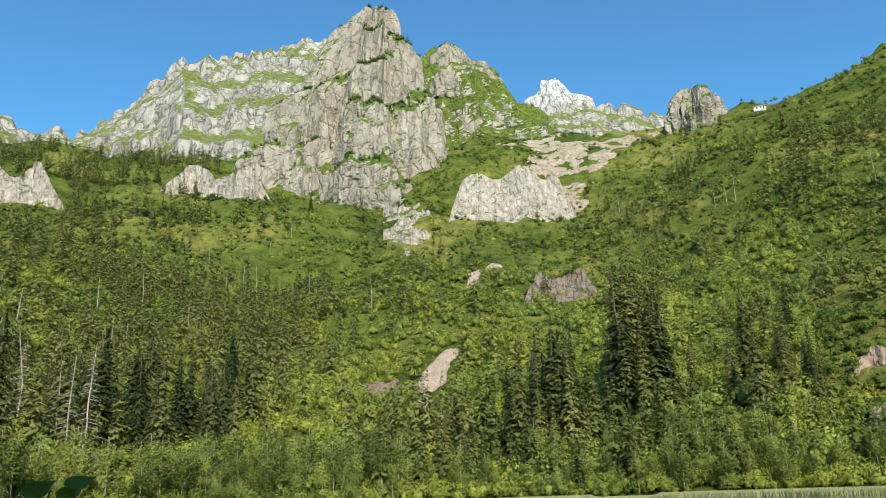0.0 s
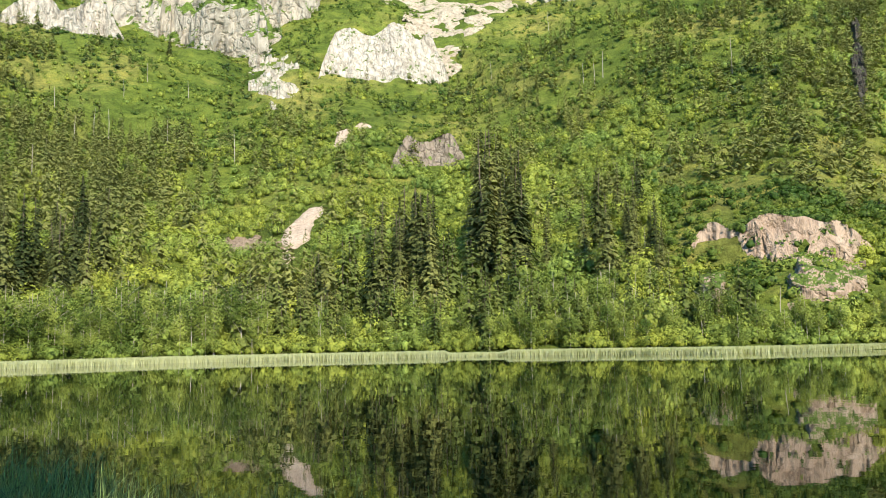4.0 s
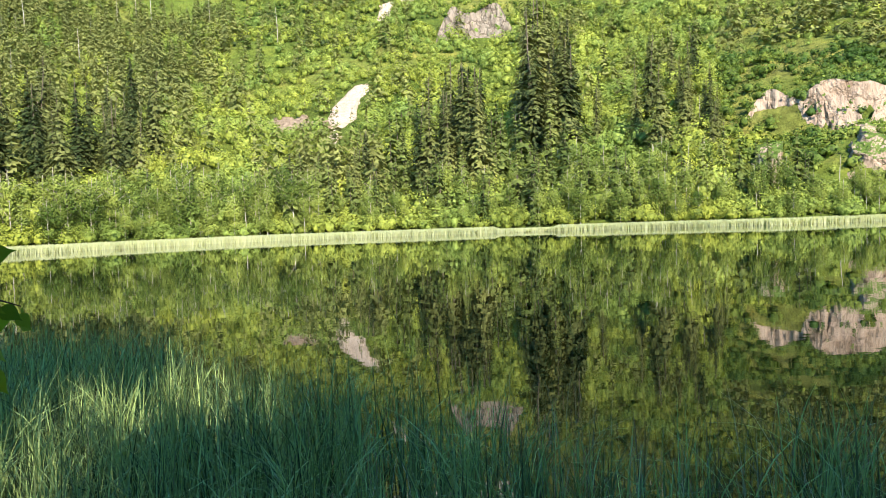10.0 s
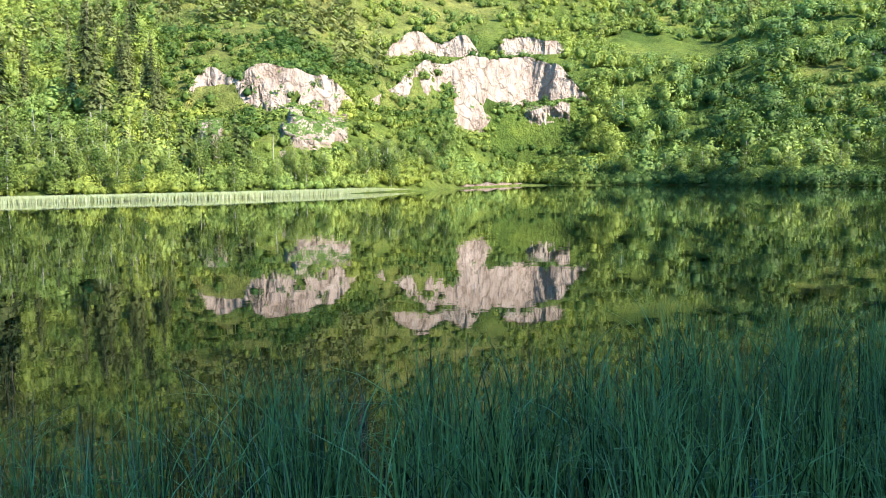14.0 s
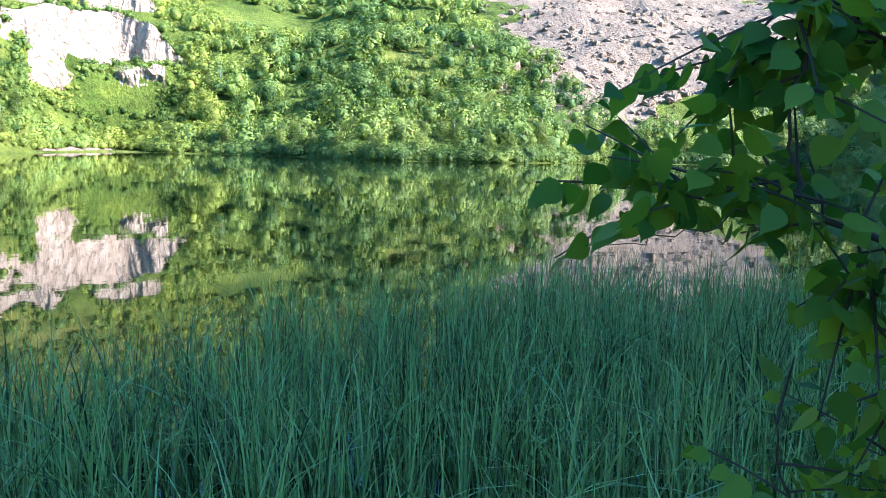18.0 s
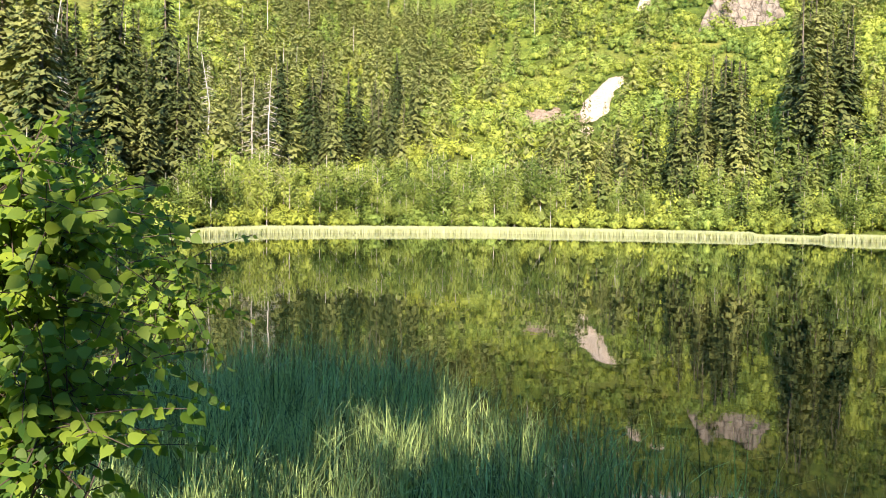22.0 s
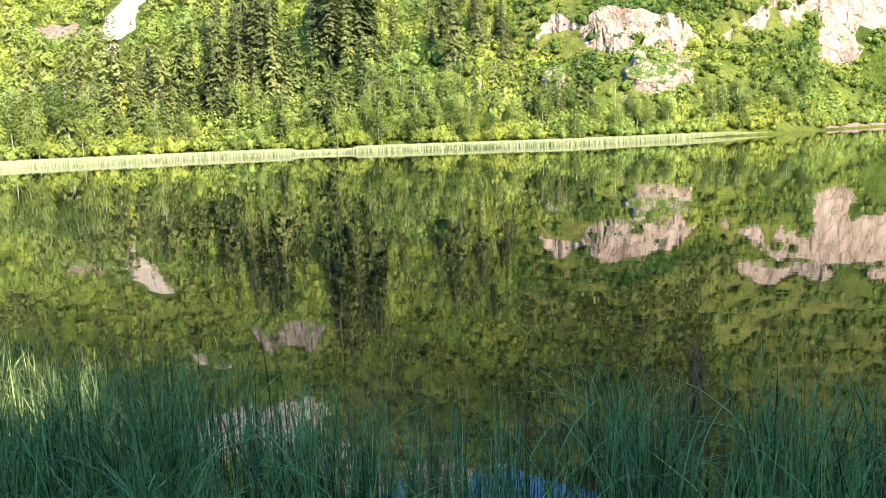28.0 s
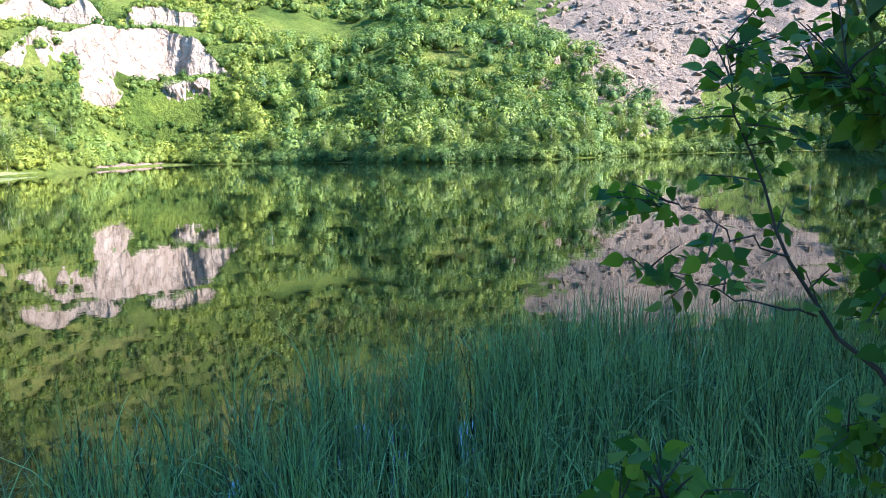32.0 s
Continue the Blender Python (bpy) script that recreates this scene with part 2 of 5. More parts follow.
def leaf_material(name, dark, light, sheen=0.25, through=0.35, spot=0.12, own=0.2, patch=1.0, low=0.42, high=0.86, grain=0.0):
    m, nt, b = material(name, 0.55, sheen)
    geo = nt.nodes.new("ShaderNodeNewGeometry")
    info = nt.nodes.new("ShaderNodeObjectInfo")
    n = noise_node(nt, spot, 4, 0.7, coords="Position")
    s = math_node(nt, "ADD", math_node(nt, "MULTIPLY", geo.outputs["Random Per Island"], own), math_node(nt, "MULTIPLY", n, patch))
    s = math_node(nt, "ADD", s, math_node(nt, "MULTIPLY", math_node(nt, "SUBTRACT", info.outputs["Random"], 0.5), 0.3))
    c = ramp(nt, s, (low, dark), (high, light))
    if grain:  # leaf sprays too small to model, as relief and mottling that paints shade between them
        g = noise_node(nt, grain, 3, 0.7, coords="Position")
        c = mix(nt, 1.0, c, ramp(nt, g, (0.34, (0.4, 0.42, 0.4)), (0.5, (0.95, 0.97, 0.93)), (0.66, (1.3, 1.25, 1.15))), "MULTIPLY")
        kinds = noise_node(nt, 0.045, 3, 0.6, coords="Position")  # blue-green and yellow-green sorts grow in patches
        c = mix(nt, 1.0, c, ramp(nt, kinds, (0.4, (0.78, 0.9, 1.05)), (0.5, (1, 1, 1)), (0.62, (1.1, 1.05, 0.9))), "MULTIPLY")
        bump(nt, b, g, 0.3, 0.4 / grain)
    paint(nt, b, c)
    tr = nt.nodes.new("ShaderNodeBsdfTranslucent")
    nt.links.new(mix(nt, 1.0, c, (1.25, 1.3, 0.6), "MULTIPLY"), tr.inputs[0])
    ms = nt.nodes.new("ShaderNodeMixShader")
    ms.inputs[0].default_value = through
    nt.links.new(b.outputs[0], ms.inputs[1])
    nt.links.new(tr.outputs[0], ms.inputs[2])
    nt.links.new(ms.outputs[0], nt.nodes["Material Output"].inputs[0])
    return m


TURF = ground_material()
SPRUCE = leaf_material("spruce_needles", (0.02, 0.034, 0.009), (0.185, 0.195, 0.056), 0.15, 0.12, 0.05, 0.15)
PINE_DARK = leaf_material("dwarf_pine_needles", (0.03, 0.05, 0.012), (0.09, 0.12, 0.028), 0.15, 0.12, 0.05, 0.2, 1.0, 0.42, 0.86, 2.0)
SPRUCE_YOUNG = leaf_material("young_spruce_needles", (0.04, 0.064, 0.014), (0.17, 0.2, 0.05), 0.15, 0.2, 0.05)
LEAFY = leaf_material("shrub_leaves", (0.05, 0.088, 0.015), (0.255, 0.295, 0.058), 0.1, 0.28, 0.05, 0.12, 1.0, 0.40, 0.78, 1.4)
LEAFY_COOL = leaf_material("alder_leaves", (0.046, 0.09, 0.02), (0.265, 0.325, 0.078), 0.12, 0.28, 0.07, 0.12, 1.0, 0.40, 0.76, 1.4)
LEAFY_SHORE = leaf_material("willow_leaves", (0.048, 0.082, 0.014), (0.235, 0.28, 0.06), 0.1, 0.22, 0.1)
LEAF_NEAR = leaf_material("birch_leaf", (0.045, 0.11, 0.016), (0.22, 0.29, 0.03), 0.22, 0.5, 2.0, 0.45, 0.75, 0.25, 0.85)
REED = leaf_material("reed_blades", (0.006, 0.018, 0.007), (0.285, 0.37, 0.125), 0.15, 0.2, 0.9, 0.9, 0.4, 0.3, 1.05)
# brown of dry stalks; the pale end paints the highlights on lit reed blades
STALK = leaf_material("dry_stalk_and_lit_blade", (0.07, 0.06, 0.032), (0.36, 0.35, 0.21), 0.1, 0.1, 1.5, 0.9, 0.4, 0.3, 1.05)
REED_PALE = leaf_material("pale_reeds", (0.33, 0.355, 0.205), (0.46, 0.48, 0.295), 0.2, 0.48, 0.3, 0.45, 0.75, 0.25, 0.85)


def wood_material(name, dark, light):
    m, nt, b = material(name, 0.9, 0.2)
    n = noise_node(nt, 6, 6, 0.6, (1, 1, 0.2))
    paint(nt, b, ramp(nt, n, (0.3, dark), (0.7, light)))
    bump(nt, b, n, 0.6, 0.02)
    return m


BARK = wood_material("bark", (0.05, 0.04, 0.03), (0.16, 0.13, 0.1))
TWIG = wood_material("twig_bark", (0.025, 0.018, 0.012), (0.085, 0.06, 0.045))
DEAD = wood_material("weathered_wood", (0.2, 0.18, 0.145), (0.42, 0.385, 0.325))
PALE_BARK = wood_material("pale_bark", (0.2, 0.18, 0.14), (0.45, 0.42, 0.36))


def water_material():
    m, nt, b = material("lake_water", 0.02, 0.5)
    b.inputs["Base Color"].default_value = (0.006, 0.012, 0.004, 1)
    b.inputs["IOR"].default_value = 1.45
    n = noise_node(nt, 1.2, 3, 0.5, (1, 1, 1), coords="Position")
    n2 = noise_node(nt, 0.25, 2, 0.5, coords="Position")
    h = math_node(nt, "ADD", math_node(nt, "MULTIPLY", n, 0.35), n2)
    bump(nt, b, h, 0.085, 0.05)
    return m


WATER = water_material()

# ---- the lie of the land, about the viewpoint on the near bank ----
SHORE_B = [-180, -120, -90, -70, -50, -38, -33, -25, -10, 28, 36, 42, 49, 58, 68, 76, 84, 95, 108, 120, 135, 155, 180]
SHORE_R = [1.2, 1.5, 2.5, 8, 25, 55, 74, 92, 101, 99, 108, 122, 160, 150, 122, 124, 150, 165, 110, 40, 10, 2.5, 1.2]
SLOPE_R = [140, 200, 300, 420, 560]
SLOPE_B = [-180, -70, -42, -30, -20, -12, -5, 2, 9, 16, 24, 33, 41, 51, 61, 72, 84, 97, 110, 122, 135, 180]
SLOPE = {140: [4, 4, 5, 4, 3.5, 3.5, 3.5, 3.6, 4, 4.5, 5.5, 6.5, 2.4, -0.9, -0.6, 1.0, -0.9, -0.9, 4, 8, 12, 4],
         200: [7, 8, 9, 8.5, 7.5, 7.6, 8, 9.1, 8.5, 9.5, 11, 12, 9, 7.6, 5.2, 5.2, 4.4, 4.2, 9, 16, 20, 7],
         300: [10, 12, 14, 14, 13, 13, 13.5, 14.5, 13.7, 14.8, 16.8, 18, 15.5, 13, 11, 10.5, 10, 10, 13, 20, 24, 10],
         420: [12, 15, 18, 18.8, 18.6, 18.6, 18.2, 18.8, 18.4, 20.4, 21.8, 23, 22.5, 18, 16, 15, 15, 14, 15, 21, 25, 12],
         560: [12, 16, 20, 22, 22.8, 22.5, 22.5, 24.6, 24.2, 24.1, 24.0, 25.3, 27, 23, 20, 19, 19, 18, 15, 21, 25, 12]}
EYE_Z = 2.4
CUTS = [([25, 31, 37.4], [130, 131, 138], 5.0), ([37.4, 45, 54], [152, 172, 183], 9.0), ([26, 31, 37], [113, 113, 118], 2.0)]  # road cuts: bearings, distances, height


def shore(b):
    return np.interp(b, SHORE_B, SHORE_R)


def land(b, r):
    """Height of the ground at a bearing in degrees and a distance in metres."""
    b, r = np.asarray(b, float), np.asarray(r, float)
    rs = shore(b)
    radii = [0] + SLOPE_R
    heights = [np.zeros_like(b)] + [EYE_Z + q * np.tan(np.radians(np.interp(b, SLOPE_B, SLOPE[q]))) for q in SLOPE_R]
    # from the shore up to the crest
    z = 0.25 + (r - rs) * 0.0
    prev_r, prev_h = rs, np.full_like(b, 0.25)
    for q, h in zip(SLOPE_R, heights[1:]):
        qq = np.maximum(q + 0 * rs, rs + 6)
        hh = np.where(q < rs + 6, prev_h + (qq - prev_r) * 0.08, np.maximum(h, prev_h + (qq - prev_r) * 0.05))
        t = np.clip((r - prev_r) / np.maximum(qq - prev_r, 1e-3), 0, 1)
        z = np.where(r > prev_r, prev_h + (hh - prev_h) * t, z)
        prev_r, prev_h = qq, hh
    z = np.where(r > prev_r, prev_h - (r - prev_r) * 0.12, z)
    for tb, tr, high in CUTS:
        rc = np.interp(b, tb, tr)
        on = np.clip(np.minimum(b - tb[0], tb[-1] - b) / 1.5, 0, 1)
        d = r - rc
        z = z + on * high * (np.clip(d / 3 + 0.5, 0, 1) - np.clip(d / 22 + 0.5, 0, 1))
    spur = np.interp(b, [50, 55, 60, 64.6, 69, 74, 80, 85], [0, 2.5, 5, 8.0, 6.0, 4.0, 1.5, 0])
    z = z + spur * (np.exp(-((r - 196) / 17) ** 2) - 0.8 * np.exp(-((r - 236) / 15) ** 2))
    x, y = polar(b, r)
    p = np.stack([x, y, 0 * x], -1)
    rough = np.clip((r - rs) / 60, 0, 1)
    z = z + rough * (fbm(p / 70, 4, 3) * 6 * np.clip(r / 300, 0.3, 1.3) + fbm(p / 14, 3, 9) * 1.6 + np.clip((r - 220) / 120, 0, 1) * (3.2 * fbm(p / 38, 3, 13, True) + 1.0 * fbm(p / 9, 2, 14)))
    bed = -1.4 * np.clip((rs - r) / 6, 0, 1) - 0.05
    bank = 0.75 - 0.95 * np.clip((r - 1.0) / 2.2, 0, 1.9)
    front = np.clip((np.cos(np.radians(b - 30)) + 0.15) / 0.3, 0, 1)
    near = np.where(r < 6, np.maximum(np.minimum(bank, 0.75), bed - 0.0), bed)
    lake = np.where(r < rs, near, z)
    steep = np.interp(b, [-180, -150, -120, -90, 90, 120, 140, 152, 163, 165, 167, 180], [0.42, 0.3, 0.2, 0.1, 0.1, 0.3, 0.62, 0.8, 0.82, 0.8, 0.46, 0.42])
    back = 0.75 + (np.clip(r - 2.5, 0, 100) + np.clip(r - 100, 0, 4300) * 0.03) * steep
    shallow = np.where(rs < 6, np.where(r < rs, 0.75, back), lake)
    return np.where(rs < 6, shallow, lake)


def build_ground():
    bear = np.concatenate([np.arange(-50, 110, 0.32), np.arange(110, 310, 1.0)])
    wrapb = np.where(bear > 180, bear - 360, bear)
    inner = np.linspace(0, 1, 26) ** 2.2
    outer = np.concatenate([np.geomspace(1, 560, 125), np.array([640, 800, 1100, 2000, 4500])])
    rs = shore(wrapb)
    r_in = inner[None] * rs[:, None]
    r_out = rs[:, None] + outer[None]
    rr = np.concatenate([r_in, r_out], 1)
    bb = np.repeat(wrapb[:, None], rr.shape[1], 1)
    z = land(bb, rr)
    x, y = polar(bb, rr)
    v = np.stack([x, y, z], -1).reshape(-1, 3)
    ob = new("ground", mesh("ground", v, grid_faces(len(bear), rr.shape[1], True)[:, ::-1], TURF, True))
    return tagged(ob, "green turf and scrub covering the valley sides above the lake", "ground", kind="structure")


build_ground()
th = np.linspace(0, 2 * np.pi, 97)[:-1]
wv = [(0, 0, 0)] + [(math.sin(a) * 260, math.cos(a) * 260, 0) for a in th]
tagged(new("water", mesh("water", wv, [(0, i % 96 + 1, i) for i in range(1, 97)], WATER)),
       "still dark green lake mirroring the wooded slopes", "lake", kind="structure")


# ---- rock masses ----
def ball():
    """A coarse closed ball: corners and outward faces."""
    g = (1 + 5 ** 0.5) / 2
    v = np.array([(-1, g, 0), (1, g, 0), (-1, -g, 0), (1, -g, 0), (0, -1, g), (0, 1, g), (0, -1, -g), (0, 1, -g), (g, 0, -1), (g, 0, 1), (-g, 0, -1), (-g, 0, 1)])
    f = [(0, 11, 5), (0, 5, 1), (0, 1, 7), (0, 7, 10), (0, 10, 11), (1, 5, 9), (5, 11, 4), (11, 10, 2), (10, 7, 6), (7, 1, 8), (3, 9, 4), (3, 4, 2), (3, 2, 6), (3, 6, 8), (3, 8, 9), (4, 9, 5), (2, 4, 11), (6, 2, 10), (8, 6, 7), (9, 8, 1)]
    return v / np.linalg.norm(v[0]), np.array(f)


def rock_mass(name, b, r, z0, z1, wide, deep, mat, label, seed, power=0.8, ledges=5, lean=0.0, nth=150, nz=80, rough=0.22, turn=0.0, top=0.06, ledge=0.8):
    """A crag: rings that narrow upwards in steps, with ribs and gullies down its sides."""
    t = np.linspace(0, 1, nz)
    a = np.linspace(0, 2 * np.pi, nth, endpoint=False)
    aa, tt = np.meshgrid(a, t, indexing="ij")
    ph = tt * ledges + 0.35 * np.sin(aa + seed) + 0.7 * value_noise(np.stack([np.cos(aa) * 1.5, np.sin(aa) * 1.5, tt * 2], -1), seed)
    part_up = ph - np.floor(ph)
    rise = np.clip((part_up - 0.72) / 0.28, 0, 1)
    step = tt + ledge * ((1 - ledge) * part_up + ledge * rise * rise * (3 - 2 * rise) - part_up) / ledges
    width = np.clip(1 - np.clip(step, 0, 1), 0, 1) ** power * (1 - top) + top * (1 - tt ** 6)
    q = np.stack([np.cos(aa) * 2.2, np.sin(aa) * 2.2, tt * 1.3], -1)
    ribs = fbm(np.stack([np.cos(aa) * 6, np.sin(aa) * 6, tt * 1.6], -1), 4, seed + 5, True)
    lumps = fbm(q, 3, seed + 11)
    fine = fbm(np.stack([np.cos(aa) * 11, np.sin(aa) * 11, tt * 10], -1), 4, seed + 21)
    block = np.round(fbm(np.stack([np.cos(aa) * 3.5, np.sin(aa) * 3.5, tt * 5], -1), 2, seed + 41) * 4) / 4
    rad = width * (1 + rough * lumps + rough * 0.30 * ribs + rough * 0.26 * fine + rough * 0.25 * block)
    x, y = rad * np.cos(aa) * wide / 2 + lean * tt ** 1.5, rad * np.sin(aa) * deep / 2
    z = z0 + (z1 - z0) * (tt + 0.035 * fbm(q * 2, 3, seed + 31) * np.sin(np.pi * np.minimum(tt * 1.1, 1)))
    cx, cy = polar(b, r)
    k = radians(-b + turn)
    gx, gy = cx + x * math.cos(k) - y * math.sin(k), cy + x * math.sin(k) + y * math.cos(k)
    v = np.stack([gx, gy, z], -1).reshape(-1, 3)
    v = np.concatenate([v, [(cx + lean * math.cos(k), cy + lean * math.sin(k), z1 + (z1 - z0) * 0.01)]])
    f = grid_faces(nth, nz, True)
    cap = [(i * nz + nz - 1, ((i + 1) % nth) * nz + nz - 1, nth * nz, nth * nz) for i in range(nth)]
    me = bpy.data.meshes.new(name)
    me.from_pydata(v.tolist(), [], f.tolist() + [c[:3] for c in cap])
    me.polygons.foreach_set("use_smooth", np.zeros(len(me.polygons), bool))
    me.materials.append(mat)
    return tagged(new(name, me), label, "rock", kind="structure")


def el(r, degrees):
    return EYE_Z + r * math.tan(radians(degrees))


rock_mass("crag_main", -7.0, 540, el(540, 15), el(540, 33.1), 168, 150, ROCK, "tall grey limestone tower with grassy ledges", 4, 0.86, 4, 14, 280, 140, 0.2, top=0.05)
rock_mass("crag_shoulder", -11.3, 520, el(520, 14), el(520, 27.2), 90, 90, ROCK, "grey limestone buttress beside the tower", 8, 0.6, 3, 8, 180, 90, 0.25)
rock_mass("crag_small", 0.8, 640, el(640, 20), el(640, 30.6), 210, 120, rock_material("turfy_limestone", (0.20, 0.18, 0.15), (0.34, 0.31, 0.26), (0.48, 0.44, 0.37), 1.12, 0.03, grass_color=(0.10, 0.14, 0.025)), "steep grassy peak beside the tower", 15, 1.05, 3, -10, 200, 100, 0.16)
rock_mass("crag_top", 0.7, 636, el(636, 26.4), el(636, 30.9), 52, 44, ROCK, "bare rocky top of the grassy peak", 19, 0.8, 2, -3, 90, 40, 0.25, top=0.3)
rock_mass("crag_knob", 2.8, 634, el(634, 24.6), el(634, 29.6), 62, 40, ROCK, "rocky knob on the ridge of the grassy peak", 27, 0.75, 2, -3, 90, 40, 0.35, top=0.15)
rock_mass("crag_white", 8.6, 1400, el(1400, 23), el(1400, 27.8), 190, 160, ROCK_WHITE, "bare white distant limestone peak", 23, 0.9, 3, -10, 120, 60, 0.25)
rock_mass("crag_block", 18.4, 552, el(552, 21.5), el(552, 25.7), 42, 40, ROCK, "dark rock block standing on the saddle", 31, 0.35, 2, 2, 140, 60, 0.38, top=0.3)


def ridge(name, b0, b1, r, crest_b, crest_e, foot, mat, label, seed, thick=260, nb=260, nt=70):
    """A long mountain ridge with cliffs in bands."""
    b = np.linspace(b0, b1, nb)
    t = np.linspace(0, 1, nt)
    bb, tt = np.meshgrid(b, t, indexing="ij")
    top = EYE_Z + r * np.tan(np.radians(np.interp(bb, crest_b, crest_e)))
    base = EYE_Z + r * np.tan(np.radians(foot))
    p = np.stack([bb * 0.55, tt * 2.2, 0 * bb], -1)
    stepped = tt + 0.6 * np.sin(tt * 4 * 2 * np.pi + bb * 0.35 + 2 * value_noise(p, seed)) / (8 * np.pi)
    dist = r - 0.9 * (top - base) * (1 - np.clip(stepped, 0, 1)) + (11 * fbm(np.stack([bb * 0.5, tt * 3.5 + bb * 0.12, 0 * bb], -1), 6, seed + 3) + 5 * fbm(np.stack([bb * 1.4, tt * 2, 0 * bb], -1), 4, seed + 8, True)) * np.sin(np.pi * np.clip(tt, 0.0, 0.92))
    z = base + (top - base) * tt + (tt > 0.9) * 8 * fbm(np.stack([bb * 2.3, 0 * bb, 0 * bb], -1), 4, seed + 5)
    dist = np.concatenate([dist, dist[:, -1:] + 120], 1)
    z = np.concatenate([z, z[:, -1:] - 160], 1)
    bb = np.concatenate([bb, bb[:, -1:]], 1)
    x, y = polar(bb, dist)
    v = np.stack([x, y, z], -1).reshape(-1, 3)
    return tagged(new(name, mesh(name, v, grid_faces(nb, nt + 1)[:, ::-1], mat)), label, "mountain", kind="structure")


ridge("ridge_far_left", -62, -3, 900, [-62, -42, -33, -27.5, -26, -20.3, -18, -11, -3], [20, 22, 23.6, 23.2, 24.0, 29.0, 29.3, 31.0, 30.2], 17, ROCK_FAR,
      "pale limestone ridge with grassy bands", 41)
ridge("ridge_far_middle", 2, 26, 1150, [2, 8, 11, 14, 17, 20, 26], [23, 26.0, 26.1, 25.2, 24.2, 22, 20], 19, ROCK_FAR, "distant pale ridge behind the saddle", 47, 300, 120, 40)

def reach(b, e):
    """Distance at which the hillside, seen from the bank, has risen to e degrees."""
    r = np.geomspace(float(shore(b)) + 1, 560, 400)
    up = np.degrees(np.arctan2(land(np.full(400, float(b)), r) - EYE_Z, r))
    return float(r[np.argmax(up >= e)]) if (up >= e).any() else 560.0


BARE = [(59.0, 250, 4.2, 15, 1.5)]  # stretches of slope without shrubs: bearing, distance, half widths


def drape(name, b, r, wb, wr, mat, label, seed, shear=0.0, lift=0.35, lumps=0.5, nb=90, nr=90, ragged=0.6, kind_name="scree", follow=False):
    """A sheet of stones lying on the slope, with a ragged rim let into the ground."""
    u, w = np.meshgrid(np.linspace(-1.3, 1.3, nb), np.linspace(-1.3, 1.3, nr), indexing="ij")
    bb = b + u * wb + shear * w
    rr = r + w * wr + (shore(bb) - shore(b) if follow else 0)
    x, y = polar(bb, rr)
    p = np.stack([x, y, 0 * x], -1)
    size = max(wr, 4.0)
    rim = 1 - np.hypot(u, w) + ragged * fbm(p / (size * 0.35), 5, seed)
    z = land(bb, rr) + np.clip(rim * 4, -1.5, 1) * lift + lumps * np.clip(rim * 3, 0, 1) * np.abs(fbm(p / 2.5, 3, seed + 2))
    v, f = np.stack([x, y, z], -1).reshape(-1, 3), grid_faces(nb, nr)
    keep = (rim.ravel()[f] > -0.2).any(1)
    f = f[keep]
    used, f2 = np.unique(f, return_inverse=True)
    BARE.append((b, r - 2, wb * (1.35 if lift > 0.6 else 1.0), wr, shear))
    return tagged(new(name, mesh(name, v[used], f2.reshape(f.shape)[:, ::-1], mat)), label, kind_name, kind="structure")


def cliff(name, b0, b1, e_foot, e_top, mat, label, seed, lean=0.0, nb=230, nr=56, rough=1.0, notch=0.35):
    """A bare rock face on the hillside, broken into ribs, blocks and ledges; its rim dips under the turf."""
    knots = np.linspace(b0, b1, 14)
    foot = [reach(q, e_foot) for q in knots]
    head = [reach(q, e_top) for q in knots]
    u, w = np.meshgrid(np.linspace(0, 1, nb), np.linspace(-0.12, 1.12, nr), indexing="ij")
    bb = b0 + (b1 - b0) * u
    r0, r1 = np.interp(bb, knots, foot), np.interp(bb, knots, head)
    rr = r0 + (r1 - r0) * w
    x, y = polar(bb, rr)
    z = land(bb, rr)
    size = float(np.mean(np.array(head) - np.array(foot)))
    p = np.stack([x, y, z], -1) / max(size, 8)
    dist = 1 - np.hypot(2 * u - 1, (2 * w - 1) * 0.95) ** 1.6
    rim = np.clip(dist * 1.1, -0.8, 0.7) + notch * (1.9 * fbm(p * 2.0, 5, seed) + 1.0 * fbm(np.stack([x, y, z * 2], -1) / 6, 3, seed + 9))
    q = np.stack([x, y, z * 0.8], -1) / 5.0
    gully = fbm(np.stack([x, y, z * 0.15], -1) / (4.5 * rough ** 0.5), 4, seed + 1, True)
    slab = np.abs(fbm(np.stack([x, y, z * 0.5], -1) / 11, 2, seed + 6))
    strata = np.abs(((z + 1.2 * fbm(np.stack([x, y, 0 * z], -1) / 18, 2, seed + 4)) / 2.1) % 1 - 0.5)
    rill = fbm(np.stack([x, y, z * 0.08], -1) / 1.3, 3, seed + 12, True)
    push = rough * (0.75 * gully + 0.9 * slab + 0.35 * rill + 0.55 * strata + 0.25 * fbm(q * 2.5, 3, seed + 2))
    on = np.clip(rim * 3, -1.2, 1)
    z = z + 0.7 * on * rough + np.clip(on, 0, 1) * push * 0.75
    rr = rr - np.clip(on, 0, 1) * (push * 0.7 + 0.6)
    x, y = polar(bb, rr)
    v, f = np.stack([x, y, z], -1).reshape(-1, 3), grid_faces(nb, nr)
    f = f[(rim.ravel()[f] > -0.25).any(1)]
    used, f2 = np.unique(f, return_inverse=True)
    BARE.append(((b0 + b1) / 2, float((np.mean(foot) + np.mean(head)) / 2), (b1 - b0) / 2, size / 2, (head[-1] - head[0]) * 0.0))
    return tagged(new(name, mesh(name, v[used], f2.reshape(f.shape)[:, ::-1], mat)), label, "cliff", kind="structure")


RIMS = []  # turf edges above the steep faces, where shrubs overhang
